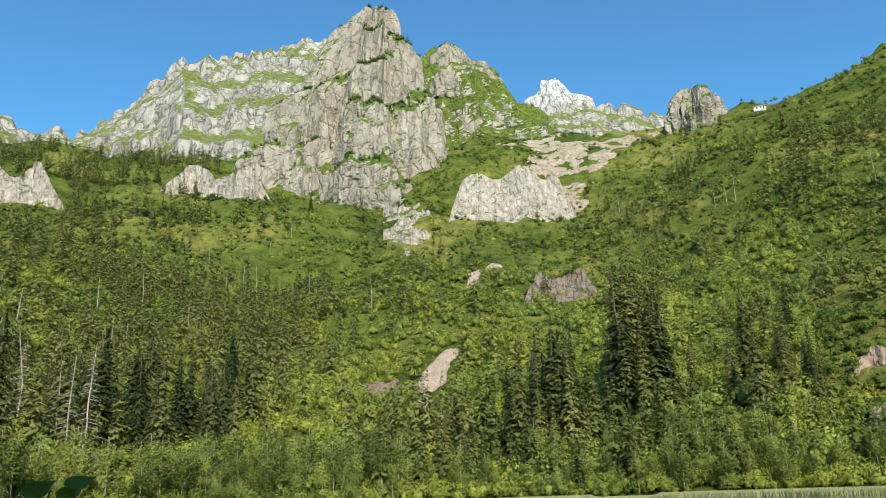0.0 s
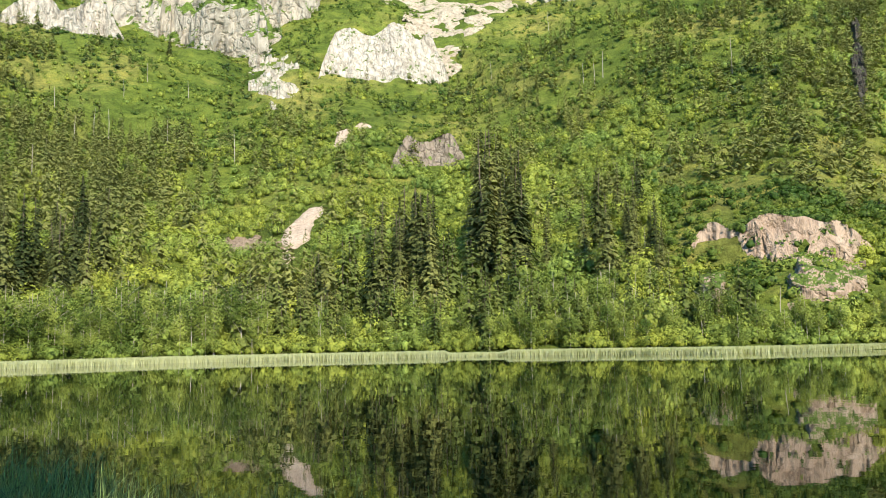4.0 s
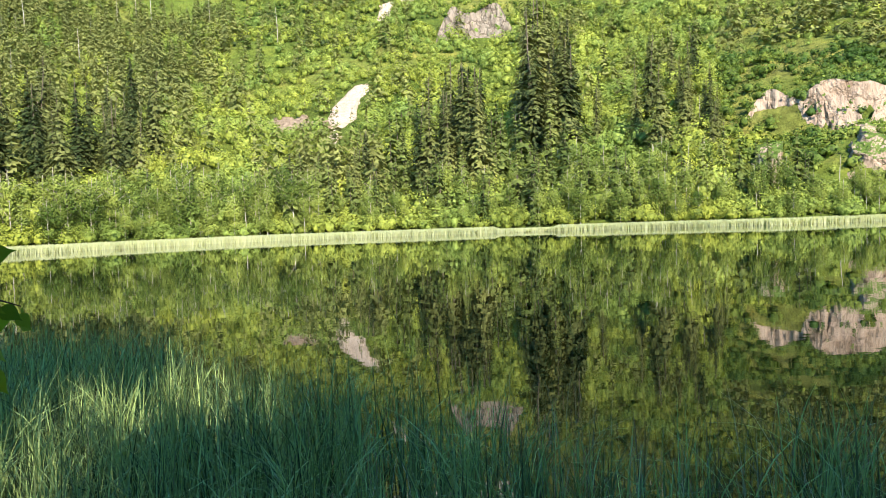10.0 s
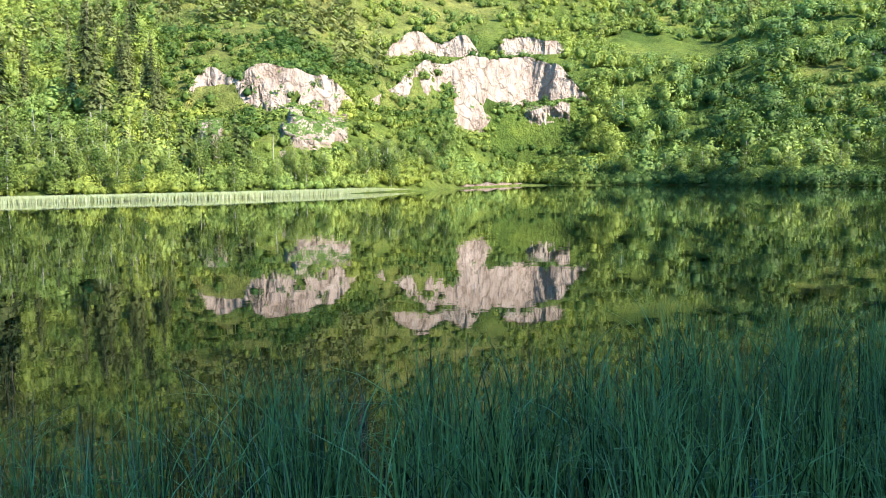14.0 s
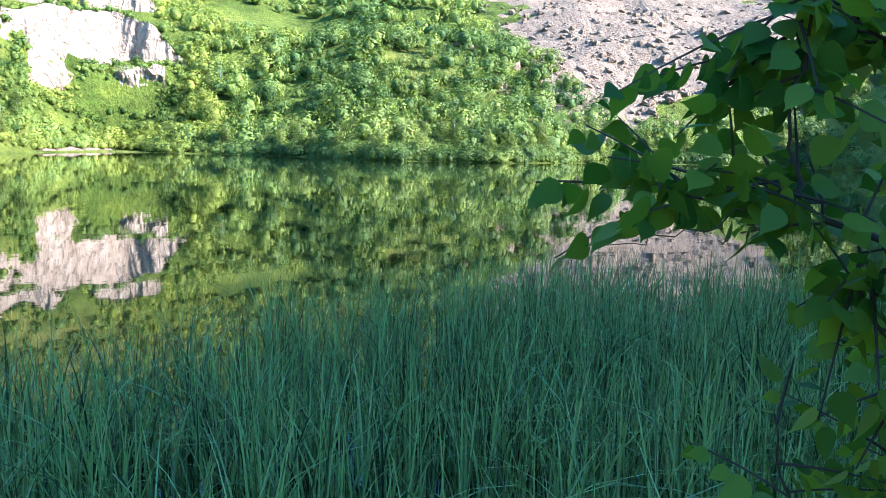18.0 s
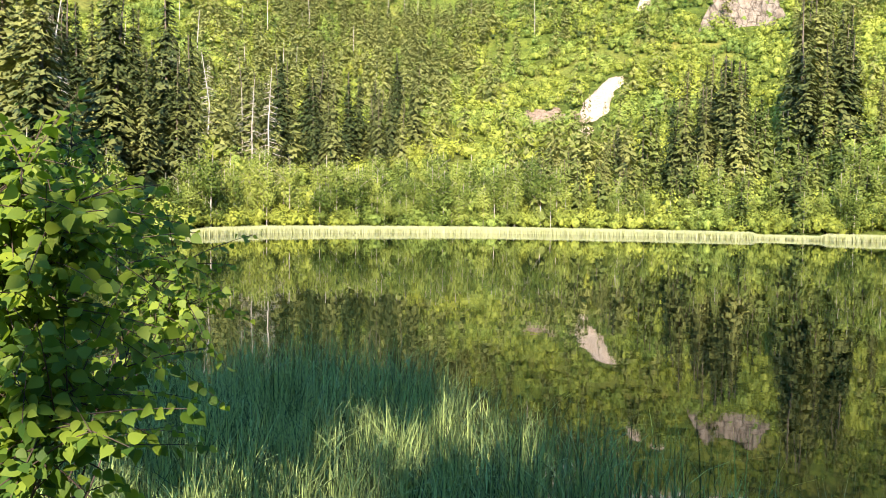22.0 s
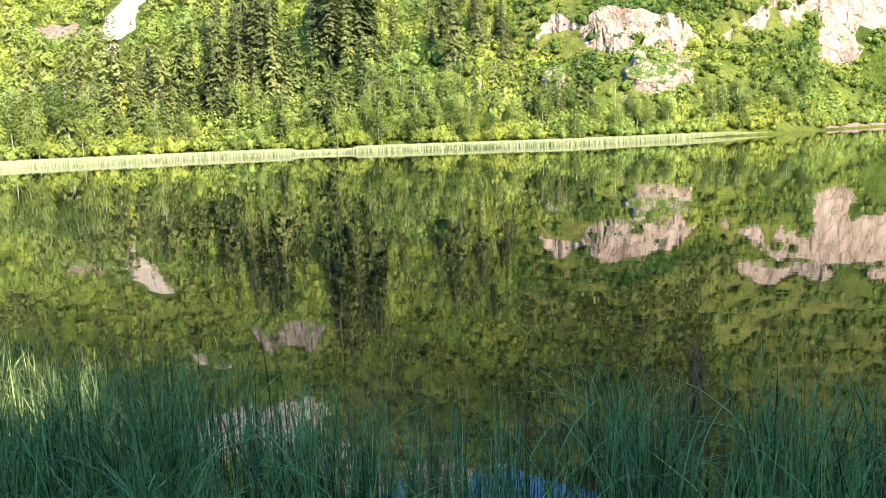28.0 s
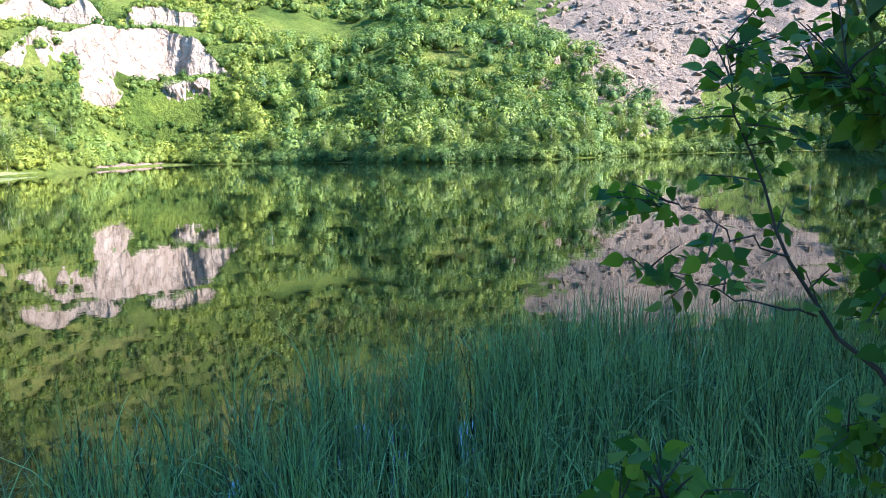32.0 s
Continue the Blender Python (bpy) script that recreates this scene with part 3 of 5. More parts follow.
FEET = []  # foot lines of the steep faces, where scrub grows


def face(name, b0, b1, e_foot, tops, mat, label, seed, lean=0.38, scallop=0.5, nb=260, nr=34, flute=1.0, taper=0.12):
    """A steep bare face with a straight foot and a scalloped rim, fluted by water from top to bottom."""
    knots = np.linspace(b0, b1, 40)
    edge = np.clip(np.minimum(knots - b0, b1 - knots) / ((b1 - b0) * taper), 0, 1) ** 0.7
    line = np.stack([knots * 0.55, 0 * knots, 0 * knots], -1)
    rise = np.interp(knots, np.linspace(b0, b1, len(tops)), tops) - e_foot + scallop * fbm(line, 3, seed)
    e_top = e_foot + np.maximum(rise, 0.25) * edge + 0.05
    r_foot = np.array([reach(q, e_foot) for q in knots])
    r_foot = np.convolve(np.pad(r_foot, 3, "edge"), np.ones(7) / 7, "valid")
    r_head = np.maximum(np.array([reach(q, e) for q, e in zip(knots, e_top)]), r_foot + 1.0)
    b = np.linspace(b0, b1, nb)
    r0, r1, et = (np.interp(b, knots, a) for a in (r_foot, r_head, e_top))
    w = np.linspace(0, 1, nr)
    bb, ww = np.meshgrid(b, w, indexing="ij")
    z_low = (EYE_Z + r0 * np.tan(np.radians(e_foot)) - 1.8 - 1.5 * flute)[:, None]
    back = np.minimum(lean * r0 * np.tan(np.radians(et - e_foot)), (r1 - r0) * 0.85)
    high = (EYE_Z + (r0 + back) * np.tan(np.radians(et)))[:, None]
    z = z_low + (high - z_low) * ww
    arc = np.radians(bb) * float(np.mean(r0))
    flutes = fbm(np.stack([arc / 2.6 + 0.5 * value_noise(np.stack([arc / 4, z / 5, 0 * z], -1), seed), z * 0.05, 0 * z], -1), 4, seed + 1, True)
    ribs = fbm(np.stack([arc / 9, z / 22, 0 * z], -1), 3, seed + 2)
    grit = fbm(np.stack([arc / 1.2, z / 1.6, 0 * z], -1), 3, seed + 3)
    push = flute * (0.5 * flutes * (0.35 + 0.65 * ww) + 1.3 * ribs + 0.28 * grit)
    rr = r0[:, None] + back[:, None] * ww - push - 1.6 * np.clip(1 - ww / 0.3, 0, 1) ** 2 * flute
    bb, rr, z = (np.concatenate([a, c[:, None]], 1) for a, c in ((bb, b), (rr, np.maximum(r1 + 1.5, r0 + back + 1.5)), (z, high[:, 0] - 0.4)))
    z[:, 0] = np.minimum(z[:, 0], land(bb[:, 0], rr[:, 0]) - 0.5)
    x, y = polar(bb, rr)
    BARE.append(((b0 + b1) / 2, float(np.mean(r0 + r1) / 2) - 2.5, (b1 - b0) / 2, max(float(np.mean(r1 - r0)) / 2 * 0.9, 3) + 2, 0.0))
    RIMS.append((b, rr[:, nr - 1], high[:, 0]))
    FEET.append((b, rr[:, 0]))
    return tagged(new(name, mesh(name, np.stack([x, y, z], -1).reshape(-1, 3), grid_faces(nb, nr + 1)[:, ::-1], mat)), label, "cliff", kind="structure")


# crags and bare ground on the slopes
face("cliff_cut_long", 25.3, 37.3, 4.9, [6.4, 7.5, 7.0, 7.7, 7.4, 6.6, 5.9], CUT, "pale pinkish rock face cut above the lake road", 51)
face("cliff_cut_high", 37.8, 53.9, 4.9, [5.8, 6.3, 7.9, 8.1, 8.0, 8.2, 7.9, 6.6], CUT, "long pale rock face with shrubs on its ledges", 57)
face("cliff_ledge_left", 39.4, 46.2, 8.2, [9.4, 9.8, 9.3, 9.8, 9.0], CUT, "upper broken band of pale rock", 58, scallop=0.6)
face("cliff_ledge_right", 47.2, 52.2, 8.2, [9.3, 9.6, 9.2, 8.9], CUT, "upper pale rock band under overhanging turf", 59)
cliff("cliff_cut_low", 30.2, 36.7, 1.6, 4.4, CUT, "low slope of broken white rock below the road", 61, rough=0.45, notch=0.75)
cliff("cliff_cut_end", 26.5, 28.2, 1.8, 4.3, CUT, "narrow tongue of broken rock below the road", 62, rough=0.5, notch=0.4)
face("cliff_quarry", -0.3, 9.4, 18.0, [20.6, 21.6, 20.9, 21.9, 21.2, 22.0], ROCK_BARE, "pale broken limestone cliff high on the slope", 65, 1.0, 0.6, flute=1.5, taper=0.14)
cliff("cliff_outcrop", -5.2, -1.6, 16.2, 19.6, ROCK_BARE, "white limestone outcrop in the turf", 71, notch=0.6, rough=1.0)
face("cliff_red", 5.0, 10.8, 12.1, [14.1, 14.5, 14.2, 14.6, 14.0], ROCK_RED, "reddish brown rock outcrop among shrubs", 77, 0.5, 0.35, flute=1.0, taper=0.2)
face("cliff_left", -34, -27.4, 18.2, [19.5, 20.8, 20.2, 20.6, 19.6], ROCK_BARE, "pale cliff among spruces", 81, 0.6, 0.8, flute=1.6, taper=0.3)
face("cliff_left_high", -21.5, -13.6, 20.0, [21.0, 22.2, 21.6, 22.4, 21.5], ROCK_BARE, "pale cliffs at the foot of the ridge", 87, 0.6, 0.9, flute=1.6, taper=0.25)
# the gully's shade is put into its rock colour
cliff("cliff_dark", 36.7, 37.6, 13, 18.5, ROCK_SHADE, "rock gully with its shade painted dark", 89, 0.5, 60, 90, 1.2)
drape("scree_pink", -1.5, 190, 1.05, 27, SCREE_PINK, "pale pink scree running down the slope", 3, 1.2, lift=0.65, lumps=0.3, ragged=0.5)
drape("scree_orange", -5.6, 178, 2.6, 4.5, SCREE_GREY, "narrow bare orange bank", 5, -0.5)
drape("scree_yellow", 2.0, 294, 0.6, 30, SCREE_PINK, "small yellowish landslip", 7, 1.1)
drape("scree_saddle", 9.6, 530, 4.6, 17, SCREE_TURF, "pale eroded bands below the saddle", 11, 1.5)
drape("scree_bowl", 8.6, 468, 2.2, 44, SCREE_TURF, "yellowish eroded bowl beside the cliff", 43, 0.6)
drape("scree_gully", 12.2, 500, 0.8, 38, SCREE_TURF, "pale diagonal gully below the saddle", 45, 1.5, ragged=0.4)
drape("scree_rubble", -5.5, 132, 1.6, 3.5, SCREE_GREY, "patch of grey rubble and brush", 13)
drape("scree_grey", 84.6, 256, 10.5, 80, SCREE_GREY, "large grey gravel slide with boulders", 17, -2.0, 0.5, 0.45, 160, 160, 0.3)
cliff("rubble_rock", 49.2, 52.4, 3.2, 4.6, CUT, "grey rock outcrop below the end of the cut", 22, rough=0.4, notch=0.6)
stone_rng = np.random.default_rng(61)
n = 1500
b, r = 84.0 + stone_rng.normal(size=n) * 4.6, stone_rng.uniform(196, 300, n) - 30 * stone_rng.random(n)
lump_v, lump_f = ball()
size = 0.35 + 1.3 * stone_rng.random(n) ** 3.5
x, y = polar(b, r)
turn = stone_rng.uniform(0.55, 1.3, (n, 12, 1)) * np.array([1.2, 1.0, 0.8])
v = lump_v[None] * turn * size[:, None, None] + np.stack([x, y, land(b, r) + 0.35], -1)[:, None]
f = (lump_f[None] + (np.arange(n) * 12)[:, None, None]).reshape(-1, 3)
tagged(new("boulder_field", mesh("boulder_field", v.reshape(-1, 3), f, SCREE_GREY)), "angular brown boulders strewn over the gravel slide", "boulders", kind="stuff")
drape("beach", 46.9, float(shore(46.9)) + 1.0, 1.9, 2.6, SCREE_GREY, "small pale gravel beach at the water", 29, lift=0.15, lumps=0.2, kind_name="beach", follow=True)


# ---- trees ----
def cards(c, size, rng, out=None):
    """Small leaf sprays at the points c, facing roughly along out."""
    n = len(c)
    nrm = rng.normal(size=(n, 3)) * 0.32 + (out if out is not None else 0)
    a = np.cross(nrm, rng.normal(size=(n, 3)))
    a /= np.linalg.norm(a, axis=1)[:, None] + 1e-9
    b = np.cross(nrm, a)
    b /= np.linalg.norm(b, axis=1)[:, None] + 1e-9
    s = size * rng.uniform(0.55, 1.4, (n, 1))
    v = np.stack([c - a * s, c + a * s * 0.8 - b * s * 0.75, c + a * s * 0.5 + b * s * 0.85], 1).reshape(-1, 3)
    soft = (out if out is not None else nrm) * 0.8 + nrm * 0.35
    soft = soft / (np.linalg.norm(soft, axis=1)[:, None] + 1e-9)
    return v, np.arange(n * 3).reshape(-1, 3), np.repeat(soft, 3, 0)


def spruce_crown(h, rng, levels, per, width=0.17, bare=0.12, sprays=4):
    """Drooping branches in whorls, each hung with small sprays of needles."""
    c, a_, b_ = [], [], []
    for i in range(levels):
        t = bare + (0.985 - bare) * i / (levels - 1)
        out = h * width * ((1 - t) ** 0.8) * (1.0 if t > bare + 0.08 else 0.75) + 0.12
        n = max(4, int(per * (1 - 0.45 * t)))
        for k in range(n):
            a = rng.uniform(0, 2 * np.pi)
            ln = out * rng.uniform(0.55, 1.2)
            z = h * t + rng.uniform(-1.0, 1.0) * h / levels
            d, s = np.array([math.cos(a), math.sin(a), 0]), np.array([-math.sin(a), math.cos(a), 0])
            droop = rng.uniform(0.15, 0.6)
            for m in range(sprays):
                u = (m + rng.uniform(0.5, 1.0)) / sprays
                p = d * ln * u + np.array([0, 0, z - ln * droop * u * u + 0.06 * ln * u])
                size = ln * (0.62 - 0.22 * u) * 1.65 / sprays + 0.07
                c.append(p + s * rng.normal() * size * 0.5)
                a_.append((d * 0.8 + s * rng.normal() * 0.6 + np.array([0, 0, -0.45 - 0.5 * rng.random()])) * size)
                b_.append((s + d * rng.normal() * 0.3 + np.array([0, 0, rng.normal() * 0.35])) * size * 0.8)
    c, a_, b_ = np.array(c), np.array(a_), np.array(b_)
    out = c * (1, 1, 0)
    out = out / (np.linalg.norm(out, axis=1)[:, None] + 0.15) + (0, 0, 0.55)
    flat = np.cross(a_, b_)
    flat = flat / (np.linalg.norm(flat, axis=1)[:, None] + 1e-9)
    turned = (flat * out).sum(1) < 0
    b_ = np.where(turned[:, None], -b_, b_)
    flat = np.where(turned[:, None], -flat, flat)
    soft = out + 0.6 * flat
    soft = soft / np.linalg.norm(soft, axis=1)[:, None]
    v = np.stack([c - a_ * 0.8, c + a_ * 0.5 - b_, c + a_ + b_ * 0.5], 1).reshape(-1, 3)
    top = np.array([(0, 0, h * 1.03), (0.1, 0, h * 0.94), (-0.1, 0.05, h * 0.94)])
    v, soft = np.concatenate([v, top]), np.concatenate([np.repeat(soft, 3, 0), [(0, -0.7, 0.7)] * 3])
    return v, np.arange(len(v)).reshape(-1, 3), soft


def shrub_crown(h, rng, leaves, size, wide, tufts=4):
    """A shrub: small leaf sprays in uneven tufts over a dome, round a dense heart."""
    bv, bf = ball()
    heart = bv * (h * wide * 0.52, h * wide * 0.52, h * 0.33) * rng.uniform(0.7, 1.15, (12, 1)) + (0, 0, h * 0.40)
    vs, fs, ns, n0 = [heart], [bf], [(bv * (1, 1, 0.8) + (0, 0, 0.2))], 12
    way = rng.normal(size=(tufts, 3))
    way[:, 2] = np.abs(way[:, 2]) - 0.1
    way /= np.linalg.norm(way, axis=1)[:, None]
    p = rng.normal(size=(leaves, 3))
    p[:, 2] = np.abs(p[:, 2]) * 1.1 - 0.35
    p /= np.linalg.norm(p, axis=1)[:, None]
    bulge = 0.72 + 0.34 * np.clip((p @ way.T).max(1), 0, 1) ** 3 + rng.uniform(-0.12, 0.14, leaves)
    c = p * (h * wide, h * wide, h * 0.52) * bulge[:, None] + (0, 0, h * 0.42)
    cv, cf, cn = cards(c, size, rng, p + (0, 0, 0.15))
    vs.append(cv), fs.append(cf + n0), ns.append(cn + np.repeat(p, 3, 0) * 0.5)
    n = np.concatenate(ns)
    return np.concatenate(vs), np.concatenate(fs), n / np.linalg.norm(n, axis=1)[:, None]


def leafy_crown(h, rng, n, size, lobes=6, wide=0.32, low=0.25):
    cs, outs = [], []
    for k in range(lobes):
        t = rng.uniform(low, 0.82)
        a, q = rng.uniform(0, 2 * np.pi), h * wide * rng.uniform(0.15, 0.75)
        c = np.array([math.cos(a) * q * (1.15 - t), math.sin(a) * q * (1.15 - t), h * t])
        m = n // lobes
        p = rng.normal(size=(m, 3))
        p /= np.linalg.norm(p, axis=1)[:, None]
        outs.append(p + (0, 0, 0.25))
        p = p * rng.uniform(0.7, 1.05, (m, 1)) * np.array([h * wide * 0.5, h * wide * 0.5, h * 0.15]) * rng.uniform(0.7, 1.25)
        cs.append(c + p)
    c = np.concatenate(cs)
    c[:, 2] = np.maximum(c[:, 2], 0.1 * h)
    return cards(c, size, rng, np.concatenate(outs))


def tree(kind, h, rng, crown, mat, bark, label, trunk_r, limbs=0, top=1.0):
    root = new(kind)
    root.empty_display_size = 0.2
    bend = rng.normal(size=2) * 0.02 * h
    pts = [(bend[0] * t * t, bend[1] * t * t, h * top * t - 0.4 * (t == 0)) for t in np.linspace(0, 1, 6)]
    lots = [tube(pts, trunk_r * (1 - 0.85 * np.linspace(0, 1, 6)) + 0.01, 6)]
    for k in range(limbs):
        t, a = rng.uniform(0.3, 0.75), rng.uniform(0, 2 * np.pi)
        p0 = np.array([bend[0] * t * t, bend[1] * t * t, h * top * t])
        d = np.array([math.cos(a), math.sin(a), 0.9]) * h * rng.uniform(0.14, 0.26)
        lots.append(tube([p0, p0 + d * 0.5 + (0, 0, 0.02 * h), p0 + d], [trunk_r * 0.4, trunk_r * 0.25, 0.01], 4))
    v, f = join(*lots)
    part("trunk", mesh("trunk", v, f, bark, True), root)
    part("crown", mesh("crown", crown[0], crown[1], mat, True, crown[2]), root)
    return tagged(root, label, "tree")


rng = np.random.default_rng(7)
spruces = [tree("spruce_tree", 20, rng, spruce_crown(20, rng, 46, 14, w, 0.07, 6), SPRUCE, BARK, "dark green spruce on the lake shore", 0.24) for w in (0.14, 0.165, 0.19, 0.15)]
broad = [tree("broadleaf_tree", 6, rng, leafy_crown(6, rng, 1700, 0.112, 16, 0.33, 0.15), LEAFY_SHORE, PALE_BARK, "bright green leafy shore tree with thin pale stems", 0.06, 5) for _ in range(5)]
birches = [tree("birch_tree", 8, rng, leafy_crown(8, rng, 1200, 0.125, 14, 0.22, 0.42), LEAFY_SHORE, DEAD, "slender birch with a pale bare trunk by the water", 0.07, 5) for _ in range(3)]
young = [tree("young_spruce", 7, rng, spruce_crown(7, rng, 20, 10, w, 0.04, 4), SPRUCE_YOUNG, BARK, "light green young spruce by the water", 0.09) for w in (0.17, 0.2, 0.23)]
PROTO = spruces + broad + birches + young
for o in PROTO:
    o["group"] = "spruces of the shore" if o in spruces else "birches of the shore" if o in birches else "young spruces of the shore" if o in young else "leafy trees of the shore"
first = {id(o): True for o in PROTO}


def plant(proto, b, r, h, base_h, sink=0.15):
    x, y = polar(b, r)
    z = float(land(b, r)) - sink
    m = Matrix.Translation((x, y, z)) @ Matrix.Rotation(rng.uniform(0, 6.28), 4, "Z")
    s = h / base_h
    if first.pop(id(proto), False):
        ob = proto
        ob.matrix_basis = m
    else:
        ob = copy_thing(proto, m)
    ob.scale = (s * rng.uniform(0.9, 1.12), s * rng.uniform(0.9, 1.12), s)
    return ob


def bare_here(b, r, grow=1.0):
    out = np.zeros(np.shape(b), bool)
    for cb, cr, wb, wr, sh in BARE:
        w = (r - cr) / (wr * grow)
        u = (b - cb - sh * w) / (wb * grow)
        out |= u * u + w * w < 1
    return out


# dark spruces standing by the water and up the lower slope
for b0, b1, r0, r1, h0, h1, n in [(2.8, 8.2, 112, 132, 14, 19, 17), (-1.4, 1.4, 110, 120, 8, 11, 5), (10.6, 14.6, 130, 165, 17, 25, 13), (-3.5, 0.2, 106, 116, 4, 7, 8), (-39, -29, 84, 112, 15, 24, 18),
                                  (-28, -14, 118, 160, 12, 19, 34), (14, 24, 125, 165, 8, 15, 12), (22.0, 24.5, 120, 140, 8, 12, 5), (-45, -38, 62, 90, 14, 22, 8)]:
    for _ in range(n):
        b, r = rng.uniform(b0, b1), rng.uniform(r0, r1)
        plant(spruces[rng.integers(4)], b, max(r, float(shore(b)) + 3), rng.uniform(h0, h1), 20)
for b0, b1, d0, d1, h0, h1, n in [(-7, 12, 1.5, 14, 3.5, 9, 60), (12, 30, 2, 14, 3, 8, 34), (-30, -7, 4, 16, 3, 7, 24), (1, 14, 10, 30, 6, 12, 26)]:
    for _ in range(n):
        b = rng.uniform(b0, b1)
        plant(young[rng.integers(3)], b, float(shore(b)) + rng.uniform(d0, d1), rng.uniform(h0, h1), 7)
for b0, b1, d0, d1, h0, h1, n in [(-31, -4, 0.8, 8, 5, 8.5, 46), (14, 40, 1, 7, 4, 7, 22), (80, 97, 1, 6, 5, 8, 10)]:
    for _ in range(n):
        b = rng.uniform(b0, b1)
        plant(birches[rng.integers(3)], b, float(shore(b)) + rng.uniform(d0, d1), rng.uniform(h0, h1), 8)
# leafy trees along the shore
for b0, b1, d0, d1, h0, h1, n in [(-32, 41, 0.6, 6, 2.6, 5.5, 120), (-30, 24, 6, 22, 4.5, 7.5, 50), (38, 44, 2, 10, 3, 5, 14), (52, 98, 1.0, 8, 3, 5.5, 70), (-46, -33, 2, 9, 4, 7, 22)]:
    for _ in range(n):
        b = rng.uniform(b0, b1)
        r = float(shore(b)) + rng.uniform(d0, d1)
        if not bare_here(np.array(b), np.array(r), 0.9):
            plant(broad[rng.integers(5)], b, r, rng.uniform(h0, h1), 6)


def scatter(name, lots, b, r, h, base_h, mat, label, category, sink=0.2, at=None):
    """Many plants of a far wood in one mesh."""
    vs, fs, ns, n0 = [], [], [], 0
    z = (land(b, r) if at is None else at) - sink
    x, y = polar(b, r)
    which = rng.integers(len(lots), size=len(b))
    for k, (v, f, nn) in enumerate(lots):
        i = np.nonzero(which == k)[0]
        a = rng.uniform(0, 2 * np.pi, len(i))
        s = h[i] / base_h
        wide = s * rng.uniform(0.85, 1.25, len(i))
        vx = v[None, :, 0] * np.cos(a)[:, None] - v[None, :, 1] * np.sin(a)[:, None]
        vy = v[None, :, 0] * np.sin(a)[:, None] + v[None, :, 1] * np.cos(a)[:, None]
        p = np.stack([vx * wide[:, None] + x[i, None], vy * wide[:, None] + y[i, None], v[None, :, 2] * s[:, None] + z[i, None]], -1)
        vs.append(p.reshape(-1, 3))
        nx = nn[None, :, 0] * np.cos(a)[:, None] - nn[None, :, 1] * np.sin(a)[:, None]
        ny = nn[None, :, 0] * np.sin(a)[:, None] + nn[None, :, 1] * np.cos(a)[:, None]
        ns.append(np.stack([nx, ny, np.broadcast_to(nn[None, :, 2], nx.shape)], -1).reshape(-1, 3))
        fs.append((f[None] + (np.arange(len(i)) * len(v))[:, None, None]).reshape(-1, f.shape[1]) + n0)
        n0 += len(i) * len(v)
    ob = new(name, mesh(name, np.concatenate(vs), np.concatenate(fs), mat, True, np.concatenate(ns)))
    return tagged(ob, label, category, kind="stuff")


def spots(n, b0, b1, r0, r1, patchy=0.0, scale=40, seed=0, grow=1.0):
    b, r = rng.uniform(b0, b1, n), np.sqrt(rng.uniform(r0 ** 2, r1 ** 2, n))
    x, y = polar(b, r)
    keep = (r > shore(b) + 3) & ~bare_here(b, r, grow)
    if patchy:
        keep &= fbm(np.stack([x, y, 0 * x], -1) / scale, 3, seed) > patchy - 0.5
    return b[keep], r[keep]


far_spruce = [spruce_crown(14, rng, 15, 7, w, 0.06, 3) for w in (0.15, 0.19, 0.17)]
bs, rs_ = [], []
for args in [(620, -46, -13, 135, 330, 0.35, 45, 71), (760, -31, -9, 145, 320, 0.2, 30, 171), (160, 24, 38, 170, 330, 0.4, 25, 172), (520, 36, 78, 235, 500, 0.4, 40, 173), (110, 35.6, 38.4, 200, 430), (300, -36, -19, 330, 470, 0.2, 40, 176), (260, 14, 36, 180, 400, 0.55, 22, 174), (200, -46, -20, 120, 200), (620, -36, -17, 390, 548, 0.25, 40, 73), (480, 9, 40, 150, 440, 0.5, 35, 75), (60, 10.5, 15, 160, 260), (40, -8, 1, 110, 135), (60, 33, 38, 150, 350), (120, -17, 8, 240, 430, 0.5, 30, 5), (170, -15, 14, 150, 310, 0.45, 25, 6)]:
    b, r = spots(*args)
    bs.append(b), rs_.append(r)
b, r = np.concatenate(bs), np.concatenate(rs_)
scatter("spruce_forest", far_spruce, b, r, rng.uniform(6.5, 14, len(b)), 14, SPRUCE, "dark spruce forest covering the valley side", "forest")

near_shrub = [shrub_crown(3, rng, 190, 0.15, 0.5, 6) for _ in range(6)]
mid_shrub = [shrub_crown(3, rng, 100, 0.2, 0.55, 5) for _ in range(6)]
bs, rs_ = [], []
for args in [(1500, -46, 24, 103, 175), (800, 14, 56, 104, 190), (1500, 53, 99, 122, 215), (500, 40, 56, 125, 185)]:
    b, r = spots(*args)
    bs.append(b), rs_.append(r)
b, r = np.concatenate(bs), np.concatenate(rs_)
h = (1.3 + 3.6 * rng.random(len(b)) ** 1.6) * np.where(b > 53, 1.25, 1.0)
low_b = np.concatenate([rng.uniform(-33, 54, 900), rng.uniform(51, 99, 1100)])
low_r = shore(low_b) + np.where(np.arange(2000) < 900, rng.uniform(0.5, 7, 2000), rng.uniform(-1.2, 4.5, 2000))
ok = ~bare_here(low_b, low_r)
b, r, h = np.concatenate([b, low_b[ok]]), np.concatenate([r, low_r[ok]]), np.concatenate([h, rng.uniform(1.2, 2.8, ok.sum())])
cool = b + rng.normal(size=len(b)) * 3.5 > 57
h = np.where((b > 24.5) & (b < 54) & (r > shore(b) + 8), np.minimum(h, 1.5), h)
scatter("shore_shrubs", near_shrub, b[~cool], r[~cool], h[~cool], 3, LEAFY, "dense green shrubs above the lake shore", "shrubs")
